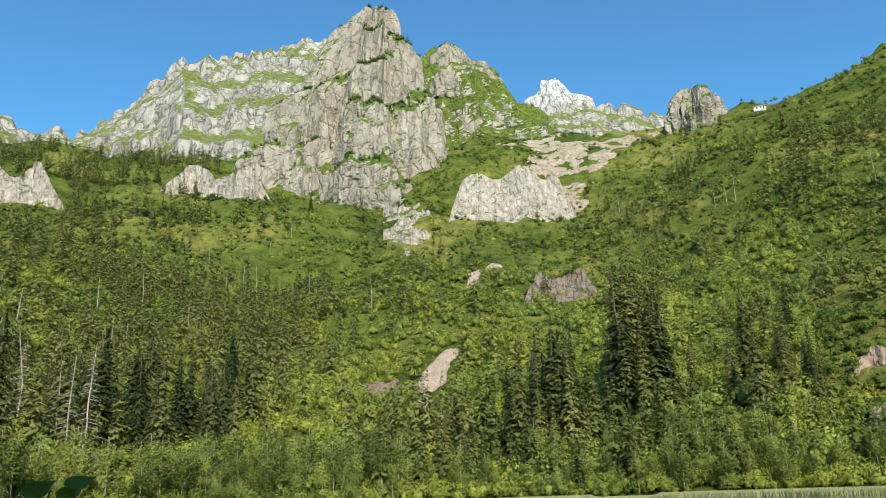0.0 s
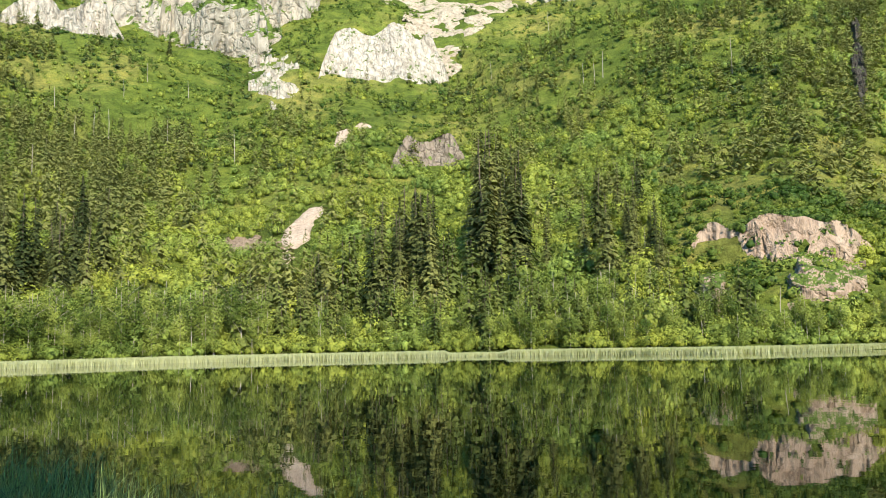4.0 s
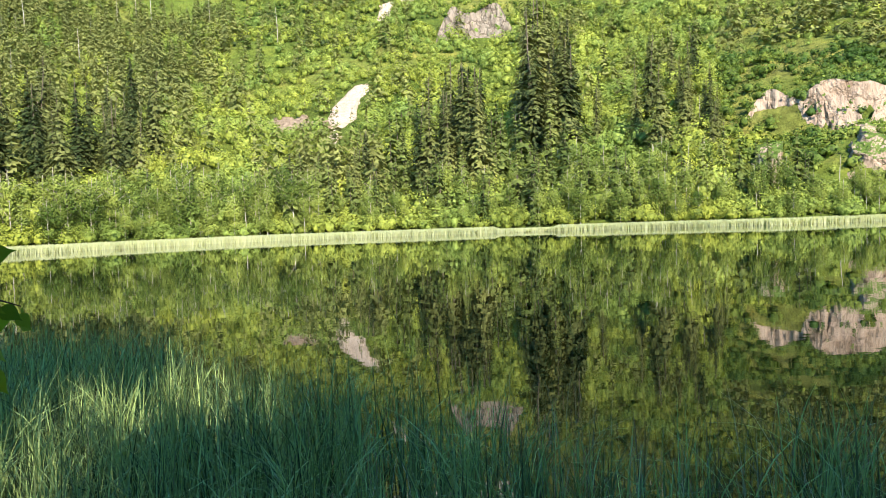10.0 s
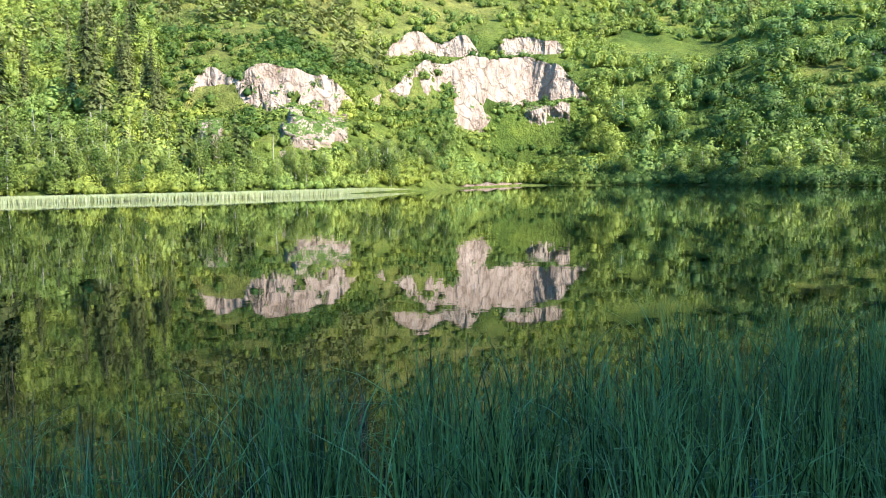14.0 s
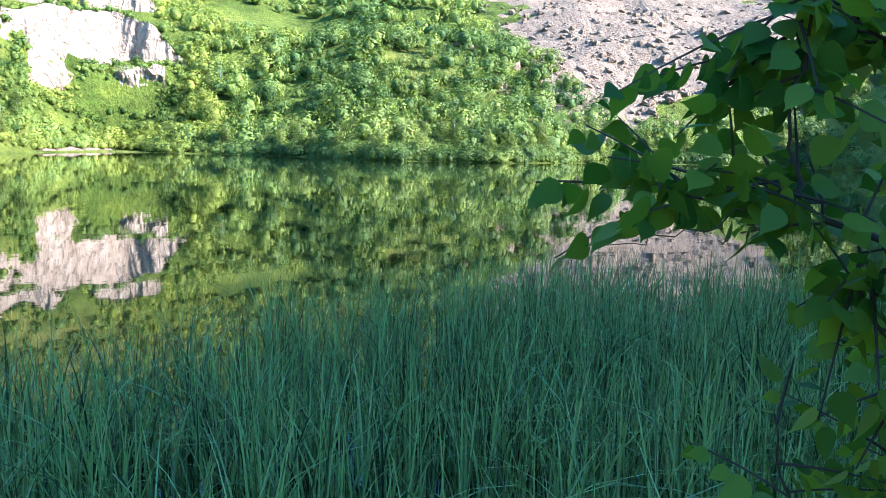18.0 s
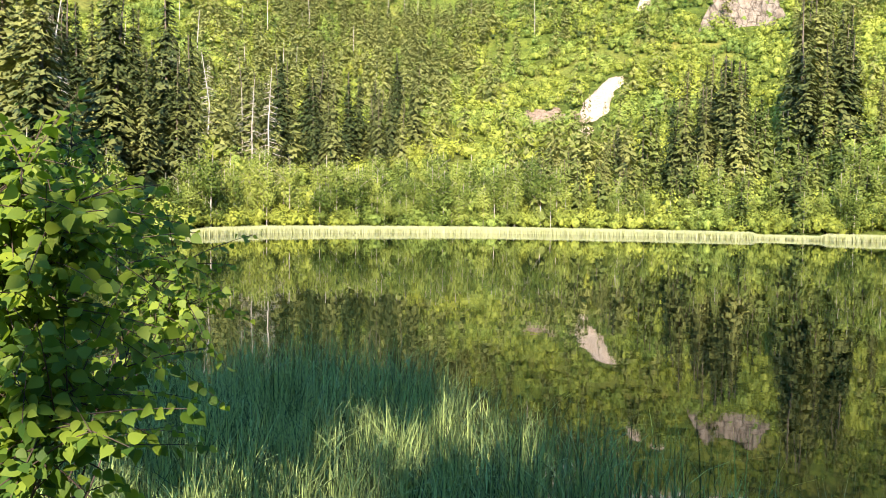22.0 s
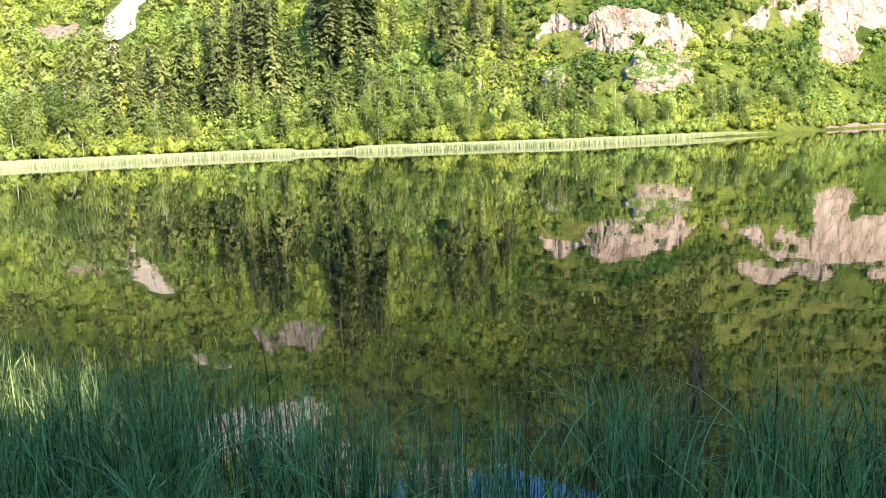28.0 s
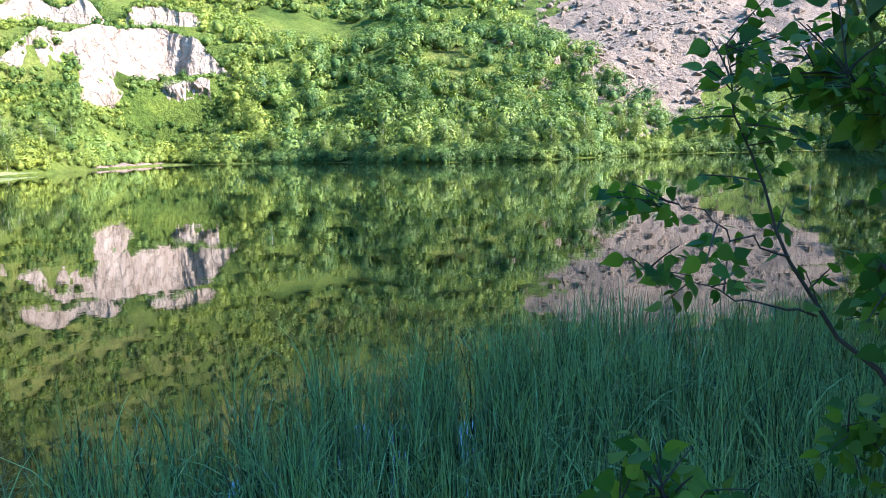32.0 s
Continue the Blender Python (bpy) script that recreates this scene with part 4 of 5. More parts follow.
scatter("alder_thicket", near_shrub, b[cool], r[cool], h[cool], 3, LEAFY_COOL, "dense dark green alder thicket above the water", "shrubs")
bs, rs_ = [], []
for args in [(3300, -46, 24, 165, 290), (2200, -40, 40, 210, 420, 0.35, 30, 91), (800, 14, 56, 190, 300), (1900, 53, 99, 215, 340), (400, -35, 20, 400, 560, 0.5, 30, 92), (400, 20, 40, 380, 560, 0.5, 30, 92)]:
    b, r = spots(*args)
    bs.append(b), rs_.append(r)
b, r = np.concatenate(bs), np.concatenate(rs_)
h, cool = rng.uniform(1.5, 4.4, len(b)) * np.where(b > 53, 1.25, 1.0), b + rng.normal(size=len(b)) * 3.5 > 57
scatter("shrub_cover", mid_shrub, b[~cool], r[~cool], h[~cool], 3, LEAFY, "dense green shrubs covering the hillside", "shrubs")
scatter("alder_slope", mid_shrub, b[cool], r[cool], h[cool], 3, LEAFY_COOL, "dark green alders covering the hillside", "shrubs")

small_shrub = [shrub_crown(2, rng, 44, 0.2, 0.6, 3) for _ in range(6)]
bs, rs_ = [], []
for args in [(6500, -36, 40, 230, 560, 0.35, 22, 95), (5200, -36, 40, 250, 520), (900, 40, 75, 250, 420), (700, 60, 99, 200, 420, 0.5, 20, 96), (1500, 38, 80, 260, 520)]:
    b, r = spots(*args)
    bs.append(b), rs_.append(r)
b, r = spots(900, 24, 54, 112, 170, grow=1.05)  # low scrub on the banks before the cut faces
bs.append(b), rs_.append(r)
for cb, n in ((31, 60), (45.5, 130)):  # shrubs rooted on the ledges of the cut faces
    b = rng.uniform(cb - (8 if cb > 40 else 5.5), cb + (8 if cb > 40 else 5.5), n)
    bs.append(b), rs_.append(np.interp(b, [25, 37, 38, 54], [128, 134, 158, 180]) + rng.normal(size=n) * 7)
b, r = np.concatenate(bs), np.concatenate(rs_)
scatter("upper_shrubs", small_shrub, b, r, rng.uniform(1.0, 2.8, len(b)), 2, LEAFY, "low shrubs dotting the upper slopes", "shrubs")


b1, r1 = spots(2600, -36, 40, 250, 555, 0.62, 34, 97)
b2, r2 = spots(1100, 38, 80, 250, 520, 0.45, 30, 98)
b, r = np.concatenate([b1, b2]), np.concatenate([r1, r2])
scatter("dwarf_pines", small_shrub, b, r, rng.uniform(1.4, 3.6, len(b)), 2, PINE_DARK, "dark dwarf pines in patches on the upper slopes", "shrubs")


rim_b, rim_r, rim_z = (np.concatenate([m[k] for m in RIMS]) for k in range(3))
k = rng.integers(len(rim_b), size=420)
scatter("rim_shrubs", small_shrub, rim_b[k], rim_r[k] + rng.uniform(-0.2, 2.5, 420), rng.uniform(1.0, 2.6, 420), 2, LEAFY, "shrubs hanging over the rims of the rock faces", "shrubs", 0.5, rim_z[k])

foot_b, foot_r = (np.concatenate([m[k] for m in FEET]) for k in range(2))
k = np.nonzero((foot_b > 24) & (foot_b < 55) & (foot_r < 200))[0]
k = k[rng.integers(len(k), size=420)]
scatter("foot_scrub", small_shrub, foot_b[k], foot_r[k] - rng.uniform(-0.4, 3.0, 420), rng.uniform(0.9, 2.1, 420), 2, LEAFY, "scrub along the foot of the cut rock faces", "shrubs", 0.3)


def on_crag(name, source, n, lo, hi, lots, base_h, mat, label, zmin):
    """Shrubs rooted on the ledges of a crag."""
    me = bpy.data.objects[source].data
    m = len(me.polygons)
    c, nrm = np.empty(m * 3, np.float32), np.empty(m * 3, np.float32)
    me.polygons.foreach_get("center", c), me.polygons.foreach_get("normal", nrm)
    c, nrm = c.reshape(-1, 3), np.abs(nrm.reshape(-1, 3)[:, 2])
    good = np.nonzero((nrm > 0.52) & (c[:, 2] > zmin))[0]
    pick = good[rng.integers(len(good), size=n)]
    vs, fs, ns, n0 = [], [], [], 0
    for i in pick:
        v, f, nn = lots[rng.integers(len(lots))]
        s = rng.uniform(lo, hi) / base_h
        vs.append(v * s + c[i] - (0, 0, 0.3)), fs.append(f + n0), ns.append(nn)
        n0 += len(v)
    return tagged(new(name, mesh(name, np.concatenate(vs), np.concatenate(fs), mat, True, np.concatenate(ns))), label, "shrubs", kind="stuff")


on_crag("crag_shrubs", "crag_main", 1100, 1.5, 4.2, small_shrub, 2, LEAFY, "dark shrubs clinging to the ledges of the tower", 120)
on_crag("crag_conifers", "crag_main", 90, 4, 9, far_spruce, 14, SPRUCE, "small conifers on the ledges of the tower", 150)
on_crag("peak_shrubs", "crag_small", 500, 1.5, 4, small_shrub, 2, LEAFY, "shrubs on the grassy peak", 200)
plant(spruces[3], -10.6, 428, 14, 20)
# spruces added out of view behind the viewpoint, to shade the near bank
b, r = np.concatenate([rng.uniform(140, 163, 120), rng.uniform(172, 179, 45)]), rng.uniform(38, 105, 165)
scatter("near_bank_woods", far_spruce, b, r, rng.uniform(9, 17, 165), 14, SPRUCE, "unseen spruce wood added on the near bank's hill to cast shade", "forest")
# unseen birches added on the near bank, between sun and water, to dapple the reeds
bank = np.random.default_rng(99)
tall = [tree("tall_birch", 10, bank, leafy_crown(10, bank, 950, 0.205, 14, 0.33, 0.76), LEAFY_SHORE, PALE_BARK, "unseen birch with a high crown, added on the near bank to cast shade", 0.1, 4) for _ in range(2)]
tall += [tree("bank_birch", 10, bank, leafy_crown(10, bank, 1200, 0.24, 14, 0.33, 0.15), LEAFY_SHORE, PALE_BARK, "unseen birch leafy to the ground, added on the near bank to cast shade", 0.1, 4)]
used_up = []
# places and heights chosen for where the shade falls; the slim one fills a gap
for k, x, y, h in ((0, -0.33, -10.84, 13.6), (1, -1.2, -13.0, 14.4), (1, 0.9, -3.9, 5.2), (1, 1.15, -6.5, 8.0), (1, -3.23, -6.78, 5.1), (0, -8.45, -6.68, 5.4), (1, 1.53, -5.27, 11.9), (0, 1.87, -4.1, 6.9), (2, 3.43, -7.66, 11.6), (2, 10.85, -3.72, 11.7)):
    ob = copy_thing(tall[k], Matrix.Identity(4)) if k in used_up else tall[k]
    used_up.append(k)
    ob["group"] = "birches of the near bank"
    ob.matrix_basis = Matrix.Translation((x, y, float(land(math.degrees(math.atan2(x, y)), math.hypot(x, y))) - 0.15)) @ Matrix.Rotation(1.0, 4, "Z")
    slim = 0.6 if h == 8.0 else 1.0
    ob.scale = (h / 10 * slim, h / 10 * slim, h / 10)


# ---- dead trees ----
def dead_tree(h, rng_seed, branches, label, thick=0.16):
    q = np.random.default_rng(rng_seed)
    root = new("dead_tree")
    v, f = tube([(0, 0, -0.5), (0.05 * h * q.normal() * 0.2, 0, h * 0.5), (0.02 * h * q.normal(), 0.02 * h * q.normal(), h)], [thick, thick * 0.7, thick * 0.25], 7)
    trunk = part("trunk", mesh("trunk", v, f, DEAD, True), root)
    if branches:
        for k in range(branches):
            lots = []
            t, a = q.uniform(0.15, 0.97), q.uniform(0, 2 * np.pi)
            ln = h * 0.17 * (1.1 - t) * q.uniform(0.5, 1.2)
            p0 = np.array([0, 0, h * t])
            d = np.array([math.cos(a), math.sin(a), -0.25])
            lots.append(tube([p0, p0 + d * ln * 0.6, p0 + d * ln + (0, 0, -0.12 * ln)], [0.05, 0.035, 0.012], 4))
            for _ in range(2):
                p1 = p0 + d * ln * q.uniform(0.3, 0.9)
                a2 = a + q.choice([-1, 1]) * q.uniform(0.5, 1.0)
                lots.append(tube([p1, p1 + np.array([math.cos(a2), math.sin(a2), -0.3]) * ln * 0.35], [0.025, 0.01], 3))
            part("branch", mesh("branch", *join(*lots), DEAD), trunk)
    return tagged(root, label, "dead tree", "dead trees")


snag = dead_tree(18, 3, 46, "bare grey dead spruce standing on the slope")
first[id(snag)] = True
pole = dead_tree(9, 4, 0, "bleached bare trunk standing among shrubs", 0.12)
first[id(pole)] = True
for b, r, h in [(-24.8, 122, 17), (-25.9, 124, 14), (-26.6, 128, 12), (-39.2, 78, 19), (-38.6, 80, 17), (-41, 76, 16), (-28.9, 150, 18), (-21.5, 150, 15)]:
    plant(snag, b, r, h, 18)
for b, e, h in [(-10.6, 12.9, 11), (-6.1, 12.3, 11), (23.0, 5.7, 4.6), (-2.4, 4.2, 4.0), (-13.2, 0.6, 4.0), (22.2, 1.6, 5.5), (-16.5, 13.0, 10), (-22, 12, 12), (-29.5, 9, 15), (-13.5, 16.0, 9), (-12, 17.3, 9),
                (16.8, 21.2, 13), (20.0, 17.4, 11), (20.6, 17.8, 12), (19.2, 17.6, 9), (12.5, 18.2, 10), (29.4, 17.3, 13), (56.0, 3.4, 6), (93, 1.0, 7), (31.5, 0.4, 5), (-9.3, 16.4, 9), (-18.9, 10.5, 10)]:
    plant(pole, b, reach(b, e), h, 9)
for _ in range(40):
    b = rng.uniform(-40, -14)
    plant(pole, b, reach(b, rng.uniform(6, 16)), rng.uniform(6, 13), 9)


# ---- the hut on the saddle ----
def box(x0, x1, y0, y1, z0, z1):
    v = [(x, y, z) for x in (x0, x1) for y in (y0, y1) for z in (z0, z1)]
    return v, [(0, 1, 3, 2), (4, 6, 7, 5), (0, 4, 5, 1), (2, 3, 7, 6), (0, 2, 6, 4), (1, 5, 7, 3)]


def plain(name, color, rough=0.7):
    m, nt, b = material(name, rough, 0.3)
    n = noise_node(nt, 3, 4)
    paint(nt, b, ramp(nt, n, (0.3, tuple(0.8 * c for c in color)), (0.7, color)))
    return m


WHITEWASH, TIN, DARKPANE = plain("whitewash", (0.8, 0.79, 0.76)), plain("sheet_roof", (0.45, 0.44, 0.42)), plain("dark_pane", (0.03, 0.03, 0.035), 0.2)


def hut(b, e, width):
    r = reach(b, e)
    x, y = polar(b, r)
    root = new("hut")
    w, d, h = width, width * 0.6, width * 0.34
    part("wall", mesh("wall", *box(-w / 2, w / 2, -d / 2, d / 2, -1, h), WHITEWASH), root)
    g = h + width * 0.16
    rv = [(-w * 0.56, -d * 0.62, h - 0.1), (w * 0.56, -d * 0.62, h - 0.1), (w * 0.56, 0, g), (-w * 0.56, 0, g), (w * 0.56, d * 0.62, h - 0.1), (-w * 0.56, d * 0.62, h - 0.1),
          (-w * 0.56, -d * 0.62, h - 0.3), (w * 0.56, -d * 0.62, h - 0.3), (w * 0.56, d * 0.62, h - 0.3), (-w * 0.56, d * 0.62, h - 0.3)]
    part("roof", mesh("roof", rv, [(0, 1, 2, 3), (3, 2, 4, 5), (0, 6, 7, 1), (5, 4, 8, 9)], TIN), root)
    for k in (-0.28, 0.05):
        part("window", mesh("window", *box(k * w, (k + 0.12) * w, -d / 2 - 0.04, -d / 2 + 0.05, h * 0.35, h * 0.75), DARKPANE), root)
    part("door", mesh("door", *box(0.27 * w, 0.38 * w, -d / 2 - 0.04, -d / 2 + 0.05, -0.3, h * 0.75), DARKPANE), root)
    root.matrix_basis = pose(x, y, float(land(b, r)) + 0.2, 0, 0, -b)
    return tagged(root, "small white hut on the grassy saddle", "hut")


hut(23.1, 23.6, 7.5)
hut(33.5, 24.3, 4.0)


# ---- reeds ----
def blades(x, y, z, h, width, rng_, bend=0.35, seg=5):
    n = len(x)
    a = rng_.uniform(0, 2 * np.pi, n)
    lean = rng_.normal(size=n) * 0.06 + 0.03
    curl = np.abs(rng_.normal(size=n)) * bend * 1.3
    kink = rng_.random(n) < 0.18
    curl = np.where(kink, curl + rng_.uniform(0.6, 1.6, n), curl)
    h = np.where(kink, h * 1.12, h)
    t = np.linspace(0, 1, seg + 1)
    out = h[:, None] * (lean[:, None] * t + curl[:, None] * t ** 3 * 0.55)
    up = h[:, None] * (t - 0.24 * np.minimum(curl, 2.4)[:, None] * t ** 3.5)
    dx, dy = np.cos(a)[:, None], np.sin(a)[:, None]
    cx, cy, cz = x[:, None] + out * dx, y[:, None] + out * dy, z[:, None] + up
    w = width[:, None] * (1 - 0.9 * t ** 2) * 0.5
    tw = rng_.uniform(0, np.pi, n)[:, None]
    sx, sy = np.cos(tw) * w, np.sin(tw) * w
    v = np.stack([np.stack([cx - sx, cy - sy, cz], -1), np.stack([cx + sx, cy + sy, cz], -1)], 2).reshape(-1, 3)
    k = np.arange(seg) * 2
    quad = np.stack([k, k + 1, k + 3, k + 2], -1)
    f = (quad[None] + (np.arange(n) * (seg + 1) * 2)[:, None, None]).reshape(-1, 4)
    return v, f


EDGE_B = [-75, -40, -28, -20, -13, -6, 5, 15, 23, 32, 40, 50, 60, 70, 83, 95, 125]
EDGE_R = [9, 12, 13, 12.8, 10.5, 8.4, 6.9, 6.3, 6.4, 6.6, 6.9, 7.2, 7.7, 8.6, 11.0, 11.5, 9]
FRONT_B = [-75, -30, -8, 6, 12, 18, 24, 30, 45, 60, 68, 75, 85, 125]  # inner limit of the dense bed, open water before it
FRONT_R = [3.2, 3.6, 4.0, 4.4, 4.8, 5.0, 4.8, 4.4, 4.3, 4.4, 4.7, 4.6, 4.2, 3.6]
q = np.random.default_rng(21)
n = 7600  # tufts, each of several blades from one root
b, r = q.uniform(-62, 112, n), np.sqrt(q.uniform(2.6 ** 2, 14.5 ** 2, n))
x, y = polar(b, r)
spot = np.stack([x, y, 0 * x], -1)
clump, edge, front = fbm(spot / 0.8, 3, 5), np.interp(b, EDGE_B, EDGE_R), np.interp(b, FRONT_B, FRONT_R)
inside = np.clip((edge - r) / 1.6, -1.1, 1) * 0.9 + 0.1
opened = np.clip((r - front) / 0.8, -1, 0) * 0.62
sparse = np.interp(b, [-12, -2, 8, 30, 42, 55], [0, 0.1, 0.24, 0.24, 0.12, 0])
keep = inside + opened - sparse + clump * 0.5 + q.uniform(-0.22, 0.22, n) > 0.26
x, y, r, b, edge = x[keep], y[keep], r[keep], b[keep], edge[keep]
tall = 1.05 + 0.16 * fbm(np.stack([x, y, 0 * x], -1) / 1.6, 2, 8) + 0.06 * q.normal(size=len(x)) - 0.10 * np.clip((r - edge + 1.5) / 1.5, 0, 1)
per = np.clip((12 - np.interp(b, [-12, 8, 32, 50], [0, 3, 2.5, 0]) - 5.5 * np.clip((r - edge + 1.8) / 2.0, 0, 1) + q.normal(size=len(x)) * 2.5), 3, 16).astype(int)
k = np.repeat(np.arange(len(x)), per)
bx, by = x[k] + q.normal(size=len(k)) * 0.045, y[k] + q.normal(size=len(k)) * 0.045
bh = np.clip(tall[k] * q.uniform(0.62, 1.12, len(k)) + 0.22, 0.5, 1.5)
v, f = blades(bx, by, np.full(len(k), -0.16), bh, q.uniform(0.010, 0.021, len(k)), q, 0.26, 7)
tagged(new("reed_bed", mesh("reed_bed", v, f, REED)), "dense blue-green reeds standing in the shallow water", "reeds", kind="stuff")
# dry stalks of last year between the green blades, the palest painted as reed highlights, and thin dark ones standing
# out beyond the bed
n = 2600
b = q.uniform(-60, 110, n)
edge = np.interp(b, EDGE_B, EDGE_R)
r = np.interp(b, FRONT_B, FRONT_R) - 0.3 + q.random(n) * (edge + 0.9 - np.interp(b, FRONT_B, FRONT_R))
x, y = polar(b, r)
v, f = blades(x, y, np.full(n, -0.16), q.uniform(0.45, 1.2, n), q.uniform(0.006, 0.011, n), q, 0.2, 4)
tagged(new("dry_stalks", mesh("dry_stalks", v, f, STALK)), "thin brown dry stalks among the green reeds, the palest painted as lit blades", "reeds", kind="stuff")

n = 76000
b = q.uniform(-31.5, 41.5, n)
depth = np.interp(b, [-31.5, -28, -10, 8, 14, 30, 41.5], [2.5, 6.5, 6, 3.5, 3.2, 3.5, 0.8])
r = shore(b) + 0.8 - q.uniform(0, 1, n) * depth
x, y = polar(b, r)
v, f = blades(x, y, np.full(n, -0.1), q.uniform(0.72, 0.92, n) * np.interp(b, [-31.5, -29, 8.7, 9.1, 12.9, 13.3, 38, 41.5], [0.5, 1, 1, 0.7, 0.7, 1, 1, 0.5]), q.uniform(0.04, 0.08, n), q, 0.12, 2)
tagged(new("far_reeds", mesh("far_reeds", v, f, REED_PALE)), "pale green band of reeds along the far shore", "reeds", kind="stuff")


# ---- leafy bushes on the near bank ----
def leaf_shape(s):
    """A pointed oval blade, folded a little along its rib."""
    t = np.array([0.10, 0.24, 0.40, 0.58, 0.76, 0.90])
    half = np.array([0.24, 0.37, 0.38, 0.30, 0.17, 0.06])
    rib = [(0, 0, 0)] + [(q, 0, -0.10 * q * q) for q in t] + [(1.06, 0, -0.13)]
    left = [(q - 0.02, w, 0.10 * w - 0.10 * q * q) for q, w in zip(t, half)]
    right = [(q - 0.02, -w, 0.10 * w - 0.10 * q * q) for q, w in zip(t, half)]
    f = []
    for side, flip in ((8, False), (14, True)):
        tri = [(0, 1, side)] + [x for k in range(5) for x in ((1 + k, 2 + k, side + k), (2 + k, side + k + 1, side + k))] + [(6, 7, side + 5)]
        f += [x[::-1] if flip else x for x in tri]
    return np.array(rib + left + right) * s, np.array(f)


LEAF_V, LEAF_F = leaf_shape(0.058)
LEAF_MESH = mesh("leaf", LEAF_V, LEAF_F, LEAF_NEAR, True)


def spot_at(bearing, e, r, eye=(0, 0, 2.3)):
    x, y = polar(bearing, r)
    return np.array([x + eye[0], y + eye[1], eye[2] + r * math.tan(radians(e))])


def bush(name, stems, twigs_per, leaves_per, label, seed, own=220, grow=0.42, eye=(0, 0, 2.3), low=0.18, size=1.0, dense=None, eyes=None):
    """Stems are lists of (bearing, rise, distance, radius); twigs leave them and carry the leaves."""
    q = np.random.default_rng(seed)
    root = new(name)
    poses = []
    for k, st in enumerate(stems):
        raw = np.array([spot_at(*p[:3], eyes[k] if eyes else eye) for p in st])
        rad = np.array([p[3] for p in st])
        t0, t1 = np.linspace(0, 1, len(raw)), np.linspace(0, 1, 14)
        pts = np.stack([np.interp(t1, t0, raw[:, i]) for i in range(3)], -1)
        pts[1:-1] = (pts[:-2] + pts[1:-1] * 2 + pts[2:]) / 4
        pts[1:-1] += q.normal(size=(12, 3)) * 0.006
        stem = part("stem", mesh("stem", *tube(pts, np.interp(t1, t0, rad) * 0.55, 6), TWIG, True), root)
        for j in range(int(twigs_per * (dense[k] if dense else 1))):
            t = q.uniform(low, 1.0) ** 0.7
            p0 = np.array([np.interp(t, t1, pts[:, i]) for i in range(3)])
            d = q.normal(size=3) * np.array([1, 1, 0.7]) + np.array([0, 0, 0.25])
            d /= np.linalg.norm(d)
            ln = grow * q.uniform(0.4, 1.1)
            s = np.linspace(0, 1, 5)
            path = p0 + np.outer(s, d) * ln + np.outer(s ** 2, (0, 0, -0.12 * ln))
            part("twig", mesh("twig", *tube(path, size * (0.0024 * (1 - 0.7 * s) + 0.0007), 4), TWIG), stem)
            m = max(3, int(leaves_per * ln / grow))
            for i in range(m):
                u = (i + 0.6) / m
                c = np.array([np.interp(u, s, path[:, w]) for w in range(3)])
                side = np.cross(d, (0, 0, 1))
                side /= np.linalg.norm(side) + 1e-6
                ax = d * 0.55 + side * (1 if i % 2 else -1) * q.uniform(0.4, 1.0) + np.array([0, 0, q.uniform(-0.9, -0.1)]) + q.normal(size=3) * 0.2
                ax /= np.linalg.norm(ax)
                nz = np.array([0.1, -0.75, 0.6]) + q.normal(size=3) * 0.5
                by = np.cross(nz, ax)
                by /= np.linalg.norm(by)
                bz = np.cross(ax, by)
                poses.append((c + ax * 0.012, ax, by, bz, size * q.uniform(0.6, 1.2)))
    order = q.permutation(len(poses))
    lots_v, lots_f, n0 = [], [], 0
    for i in order[own:]:
        c, ax, by, bz, s = poses[i]
        lots_v.append(c + (LEAF_V[:, :1] * ax + LEAF_V[:, 1:2] * by + LEAF_V[:, 2:] * bz) * s)
        lots_f.append(LEAF_F + n0)
        n0 += len(LEAF_V)
    part("foliage", mesh("foliage", np.concatenate(lots_v), np.concatenate(lots_f), LEAF_NEAR, True), root)
    for i in order[:own]:
        c, ax, by, bz, s = poses[i]
        ob = part("leaf", LEAF_MESH, root)
        ob.matrix_local = Matrix([[*(ax[k] * s, by[k] * s, bz[k] * s), c[k]] for k in range(3)] + [[0, 0, 0, 1]])
    return tagged(root, label, "bush")


LOW, HIGH = (0, 0, 2.3), (-0.25, -0.25, 2.95)  # the two standpoints from which the bushes are laid out
bush("leafy_bush", [
    [(-58, -55, 2.0, 0.012), (-46, -20, 1.9, 0.008), (-42, -7, 1.9, 0.005), (-40, 2.5, 1.95, 0.002)],
    [(-56, -50, 1.8, 0.011), (-43, -20, 1.8, 0.007), (-39.5, -9, 1.85, 0.004), (-38, 0, 1.9, 0.002)],
    [(-52, -45, 1.7, 0.010), (-42, -25, 1.7, 0.006), (-39, -15, 1.7, 0.004), (-37, -12, 1.7, 0.002)],
    [(-60, -45, 2.2, 0.010), (-49, -10, 2.1, 0.006), (-45, -3, 2.1, 0.004), (-43, 4, 2.1, 0.002)],
    [(-58, -42, 2.1, 0.010), (-51, -14, 2.0, 0.007), (-46, 2, 2.05, 0.005), (-43, 9, 2.1, 0.002)],
    [(-60, -38, 2.2, 0.010), (-53, -2, 2.2, 0.007), (-49, 8, 2.2, 0.005), (-43, 15, 2.3, 0.002)]],
    46, 18, "leafy bush with yellow-green sunlit leaves on the bank", 5, grow=0.26, size=0.62, eyes=[HIGH] * 4 + [LOW] * 2,
    dense=[2.6, 2.4, 1.0, 2.2, 0.7, 0.7])
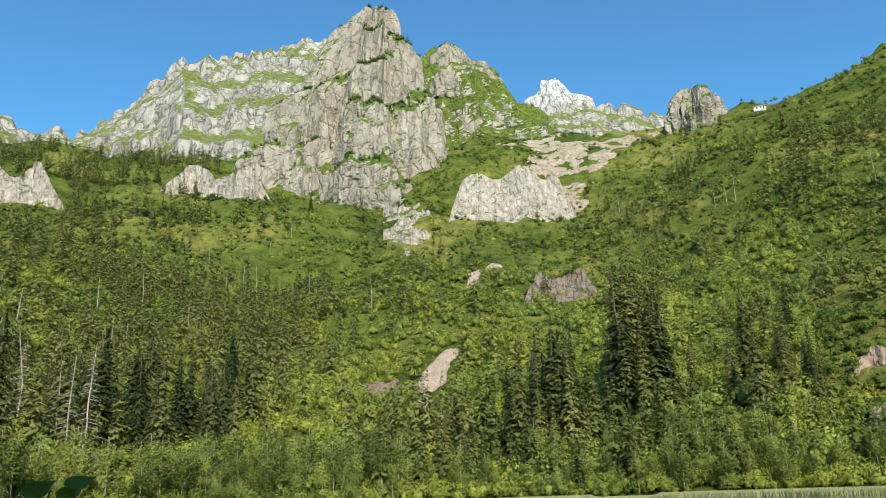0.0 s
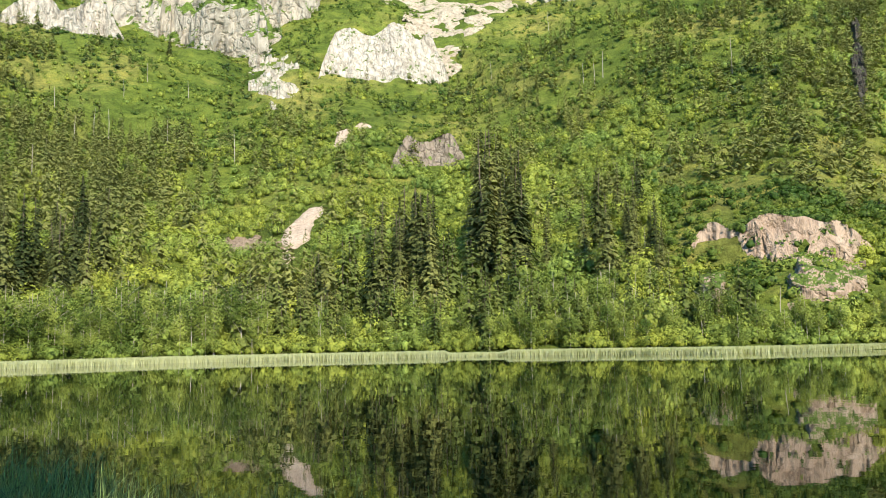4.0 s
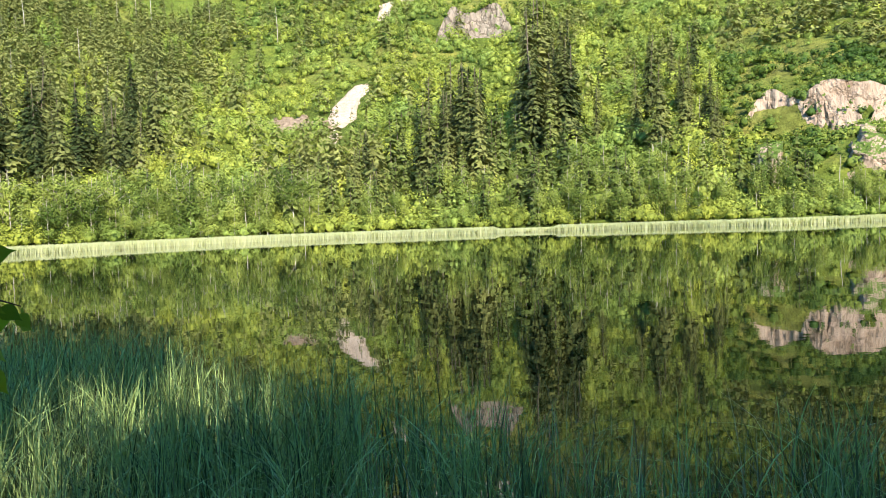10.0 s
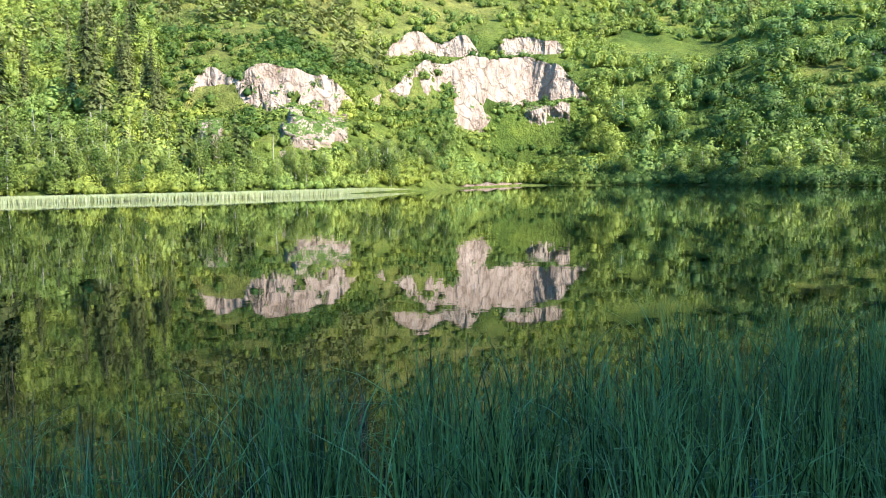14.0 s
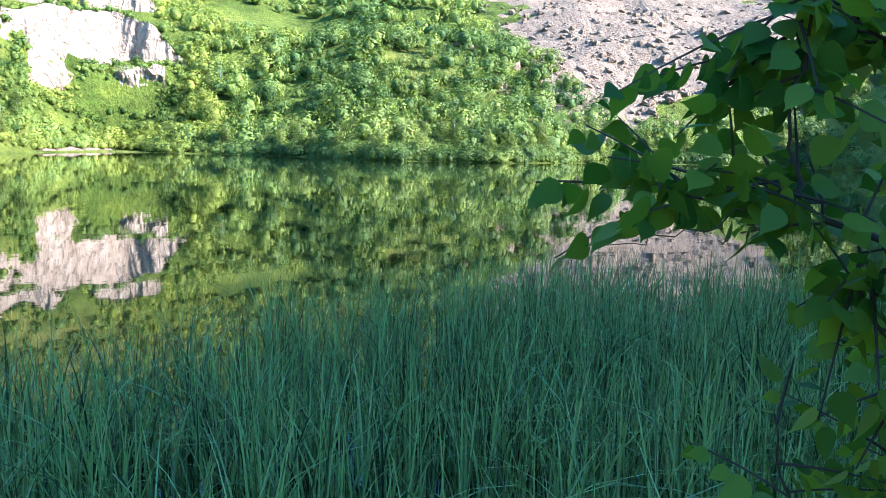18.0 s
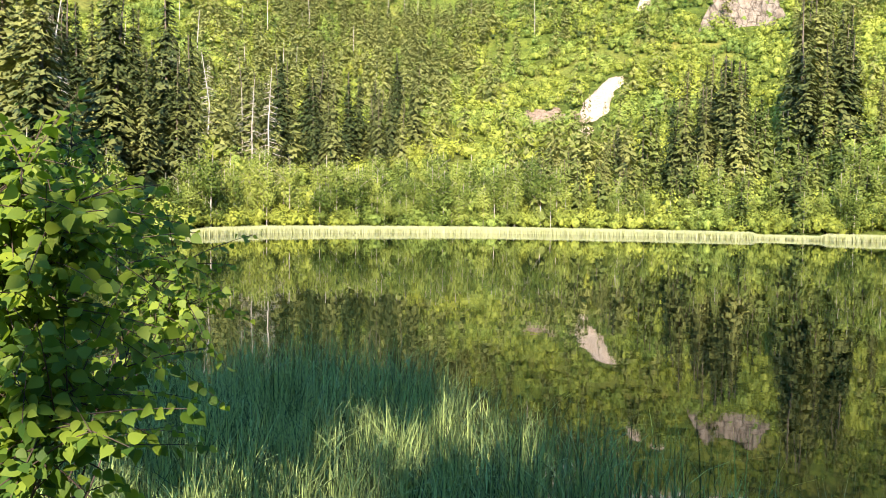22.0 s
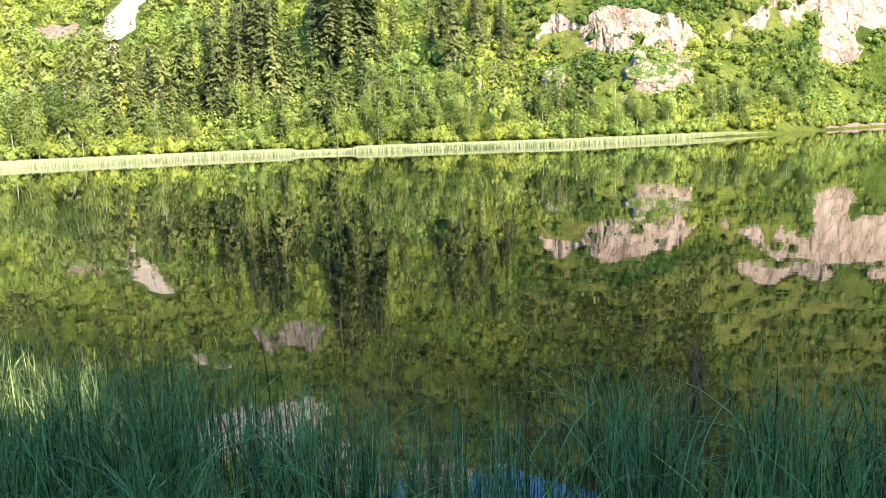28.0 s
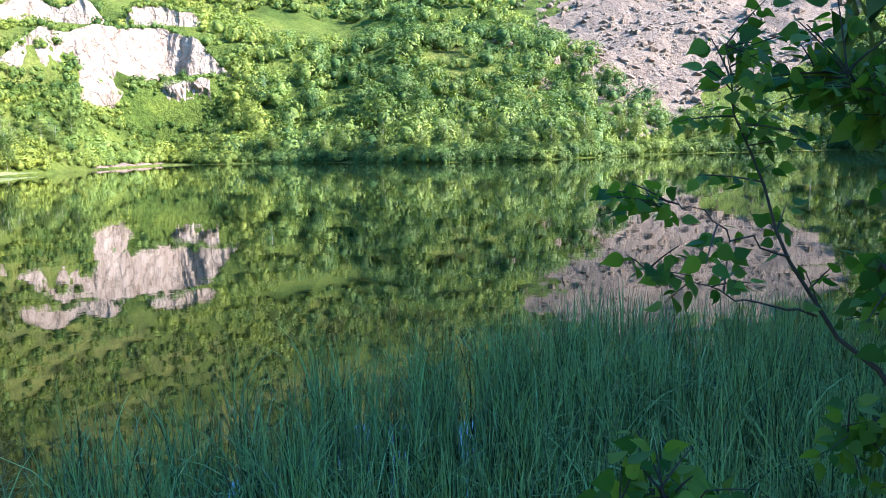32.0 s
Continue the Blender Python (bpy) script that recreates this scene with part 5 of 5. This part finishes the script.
bush("birch_sapling", [
    [(-62, -63, 0.76, 0.006), (-46, -20, 0.72, 0.004), (-37, -6, 0.69, 0.0025), (-31.5, -3.8, 0.66, 0.0015), (-27, -3.6, 0.66, 0.0006)],
    [(-60, -63, 0.76, 0.005), (-43, -24, 0.74, 0.003), (-36, -13, 0.72, 0.002), (-31, -10.5, 0.7, 0.0006)],
    [(-64, -63, 0.76, 0.005), (-47, -14, 0.7, 0.003), (-40, 0, 0.67, 0.002), (-36, 5, 0.65, 0.0006)],
    [(-66, -63, 0.76, 0.006), (-47, 2, 0.7, 0.003), (-40, 11, 0.66, 0.002), (-34, 14.5, 0.64, 0.0006)],
    [(-64, -63, 0.76, 0.006), (-47, -6, 0.7, 0.003), (-39, 4, 0.66, 0.002), (-35, 8, 0.64, 0.0006)]],
    24, 8, "young birch with dark green leaves leaning over the reeds", 25, own=120, grow=0.062, low=0.5, size=0.41, eye=LOW)
bush("shore_bush", [
    [(-44, -30, 5.0, 0.014), (-38, -9, 4.8, 0.009), (-35, -2.5, 4.7, 0.005), (-33.5, -0.5, 4.7, 0.002)],
    [(-43, -30, 4.9, 0.012), (-35, -11, 4.6, 0.008), (-32, -4.5, 4.5, 0.004), (-29.5, -3.6, 4.4, 0.002)],
    [(-43, -31, 4.8, 0.012), (-34, -13, 4.5, 0.007), (-32, -8, 4.4, 0.004), (-30, -6.5, 4.3, 0.002)],
    [(-46, -30, 5.2, 0.014), (-41, -7, 5.1, 0.008), (-38, 2, 5.1, 0.004), (-37, 4, 5.1, 0.002)]],
    46, 12, "small-leaved green bush at the edge of the reeds", 15, own=60, grow=0.42, eye=HIGH, size=0.95)
bush("birch_bush", [
    [(111, -22, 0.9, 0.011), (103, -9, 0.85, 0.008), (99, -5, 0.83, 0.0065), (96, -3, 0.82, 0.005), (92.5, -2.6, 0.82, 0.0035), (88.5, -2.2, 0.82, 0.0023), (84, -2.6, 0.82, 0.001)],
    [(95, -2.7, 0.82, 0.0022), (90, -4.5, 0.82, 0.0016), (86, -6.2, 0.82, 0.0012), (81, -7.2, 0.82, 0.0008)],
    [(95, -2.8, 0.82, 0.004), (94.8, 3, 0.82, 0.003), (95, 7, 0.82, 0.002), (93.5, 9.5, 0.82, 0.001)],
    [(106, 2, 0.9, 0.006), (101, 6, 0.9, 0.004), (98, 10, 0.9, 0.002)],
    [(110, -40, 1.0, 0.010), (104, -22, 0.95, 0.007), (101, -12, 0.9, 0.004), (99, -4, 0.9, 0.002)],
    [(106, -38, 1.0, 0.008), (99, -27, 0.95, 0.005), (96, -21, 0.9, 0.003), (95, -17, 0.9, 0.0015)],
    [(106, -40, 1.5, 0.012), (101, -19, 1.5, 0.010), (97.8, -15.9, 1.5, 0.0085), (93.4, -11.7, 1.5, 0.007), (91.5, -7.3, 1.5, 0.0055), (90.2, -3.2, 1.5, 0.0045), (88.1, 2.0, 1.5, 0.003), (87.5, 6, 1.5, 0.0015)],
    [(91.8, -8.0, 1.5, 0.004), (88.5, -6.2, 1.45, 0.003), (85, -4.6, 1.45, 0.002), (82.5, -4.6, 1.45, 0.001)],
    [(93.6, -11.8, 1.5, 0.004), (89, -11.0, 1.47, 0.003), (85.5, -9.6, 1.47, 0.002), (82.5, -9.2, 1.45, 0.001)],
    [(112, 0, 1.4, 0.008), (104, 9, 1.35, 0.006), (98, 14, 1.32, 0.004), (92, 17, 1.3, 0.002)],
    [(110, -8, 1.4, 0.007), (103, -3, 1.4, 0.005), (98, 2, 1.4, 0.003), (93, 4, 1.4, 0.0015)],
    [(108, -42, 1.5, 0.009), (102, -34, 1.45, 0.006), (97, -27, 1.4, 0.004), (93, -25, 1.4, 0.0015)],
    [(110, -44, 1.4, 0.009), (101, -40, 1.4, 0.006), (94, -36, 1.4, 0.004), (91, -33, 1.4, 0.002)],
    [(114, -20, 1.5, 0.008), (106, -14, 1.45, 0.006), (101, -12, 1.4, 0.004), (97, -8, 1.4, 0.002)],
    [(110, -50, 1.3, 0.008), (102, -44, 1.3, 0.006), (95, -41, 1.3, 0.004), (91, -38, 1.3, 0.002)],
    [(112, -34, 1.6, 0.009), (105, -22, 1.6, 0.007), (100, -16, 1.6, 0.004), (95, -20, 1.6, 0.002)]],
    24, 11, "birch bush with dark green leaves in shade on the bank", 9, grow=0.145, low=0.3, size=0.62, eyes=[LOW] * 6 + [HIGH] * 10,
    dense=(0.8, 0.0, 0.5, 1.0, 1.0, 0.35, 0.85, 0.3, 0.3, 1.6, 1.6, 1.8, 1.8, 1.8, 1.8, 1.6))
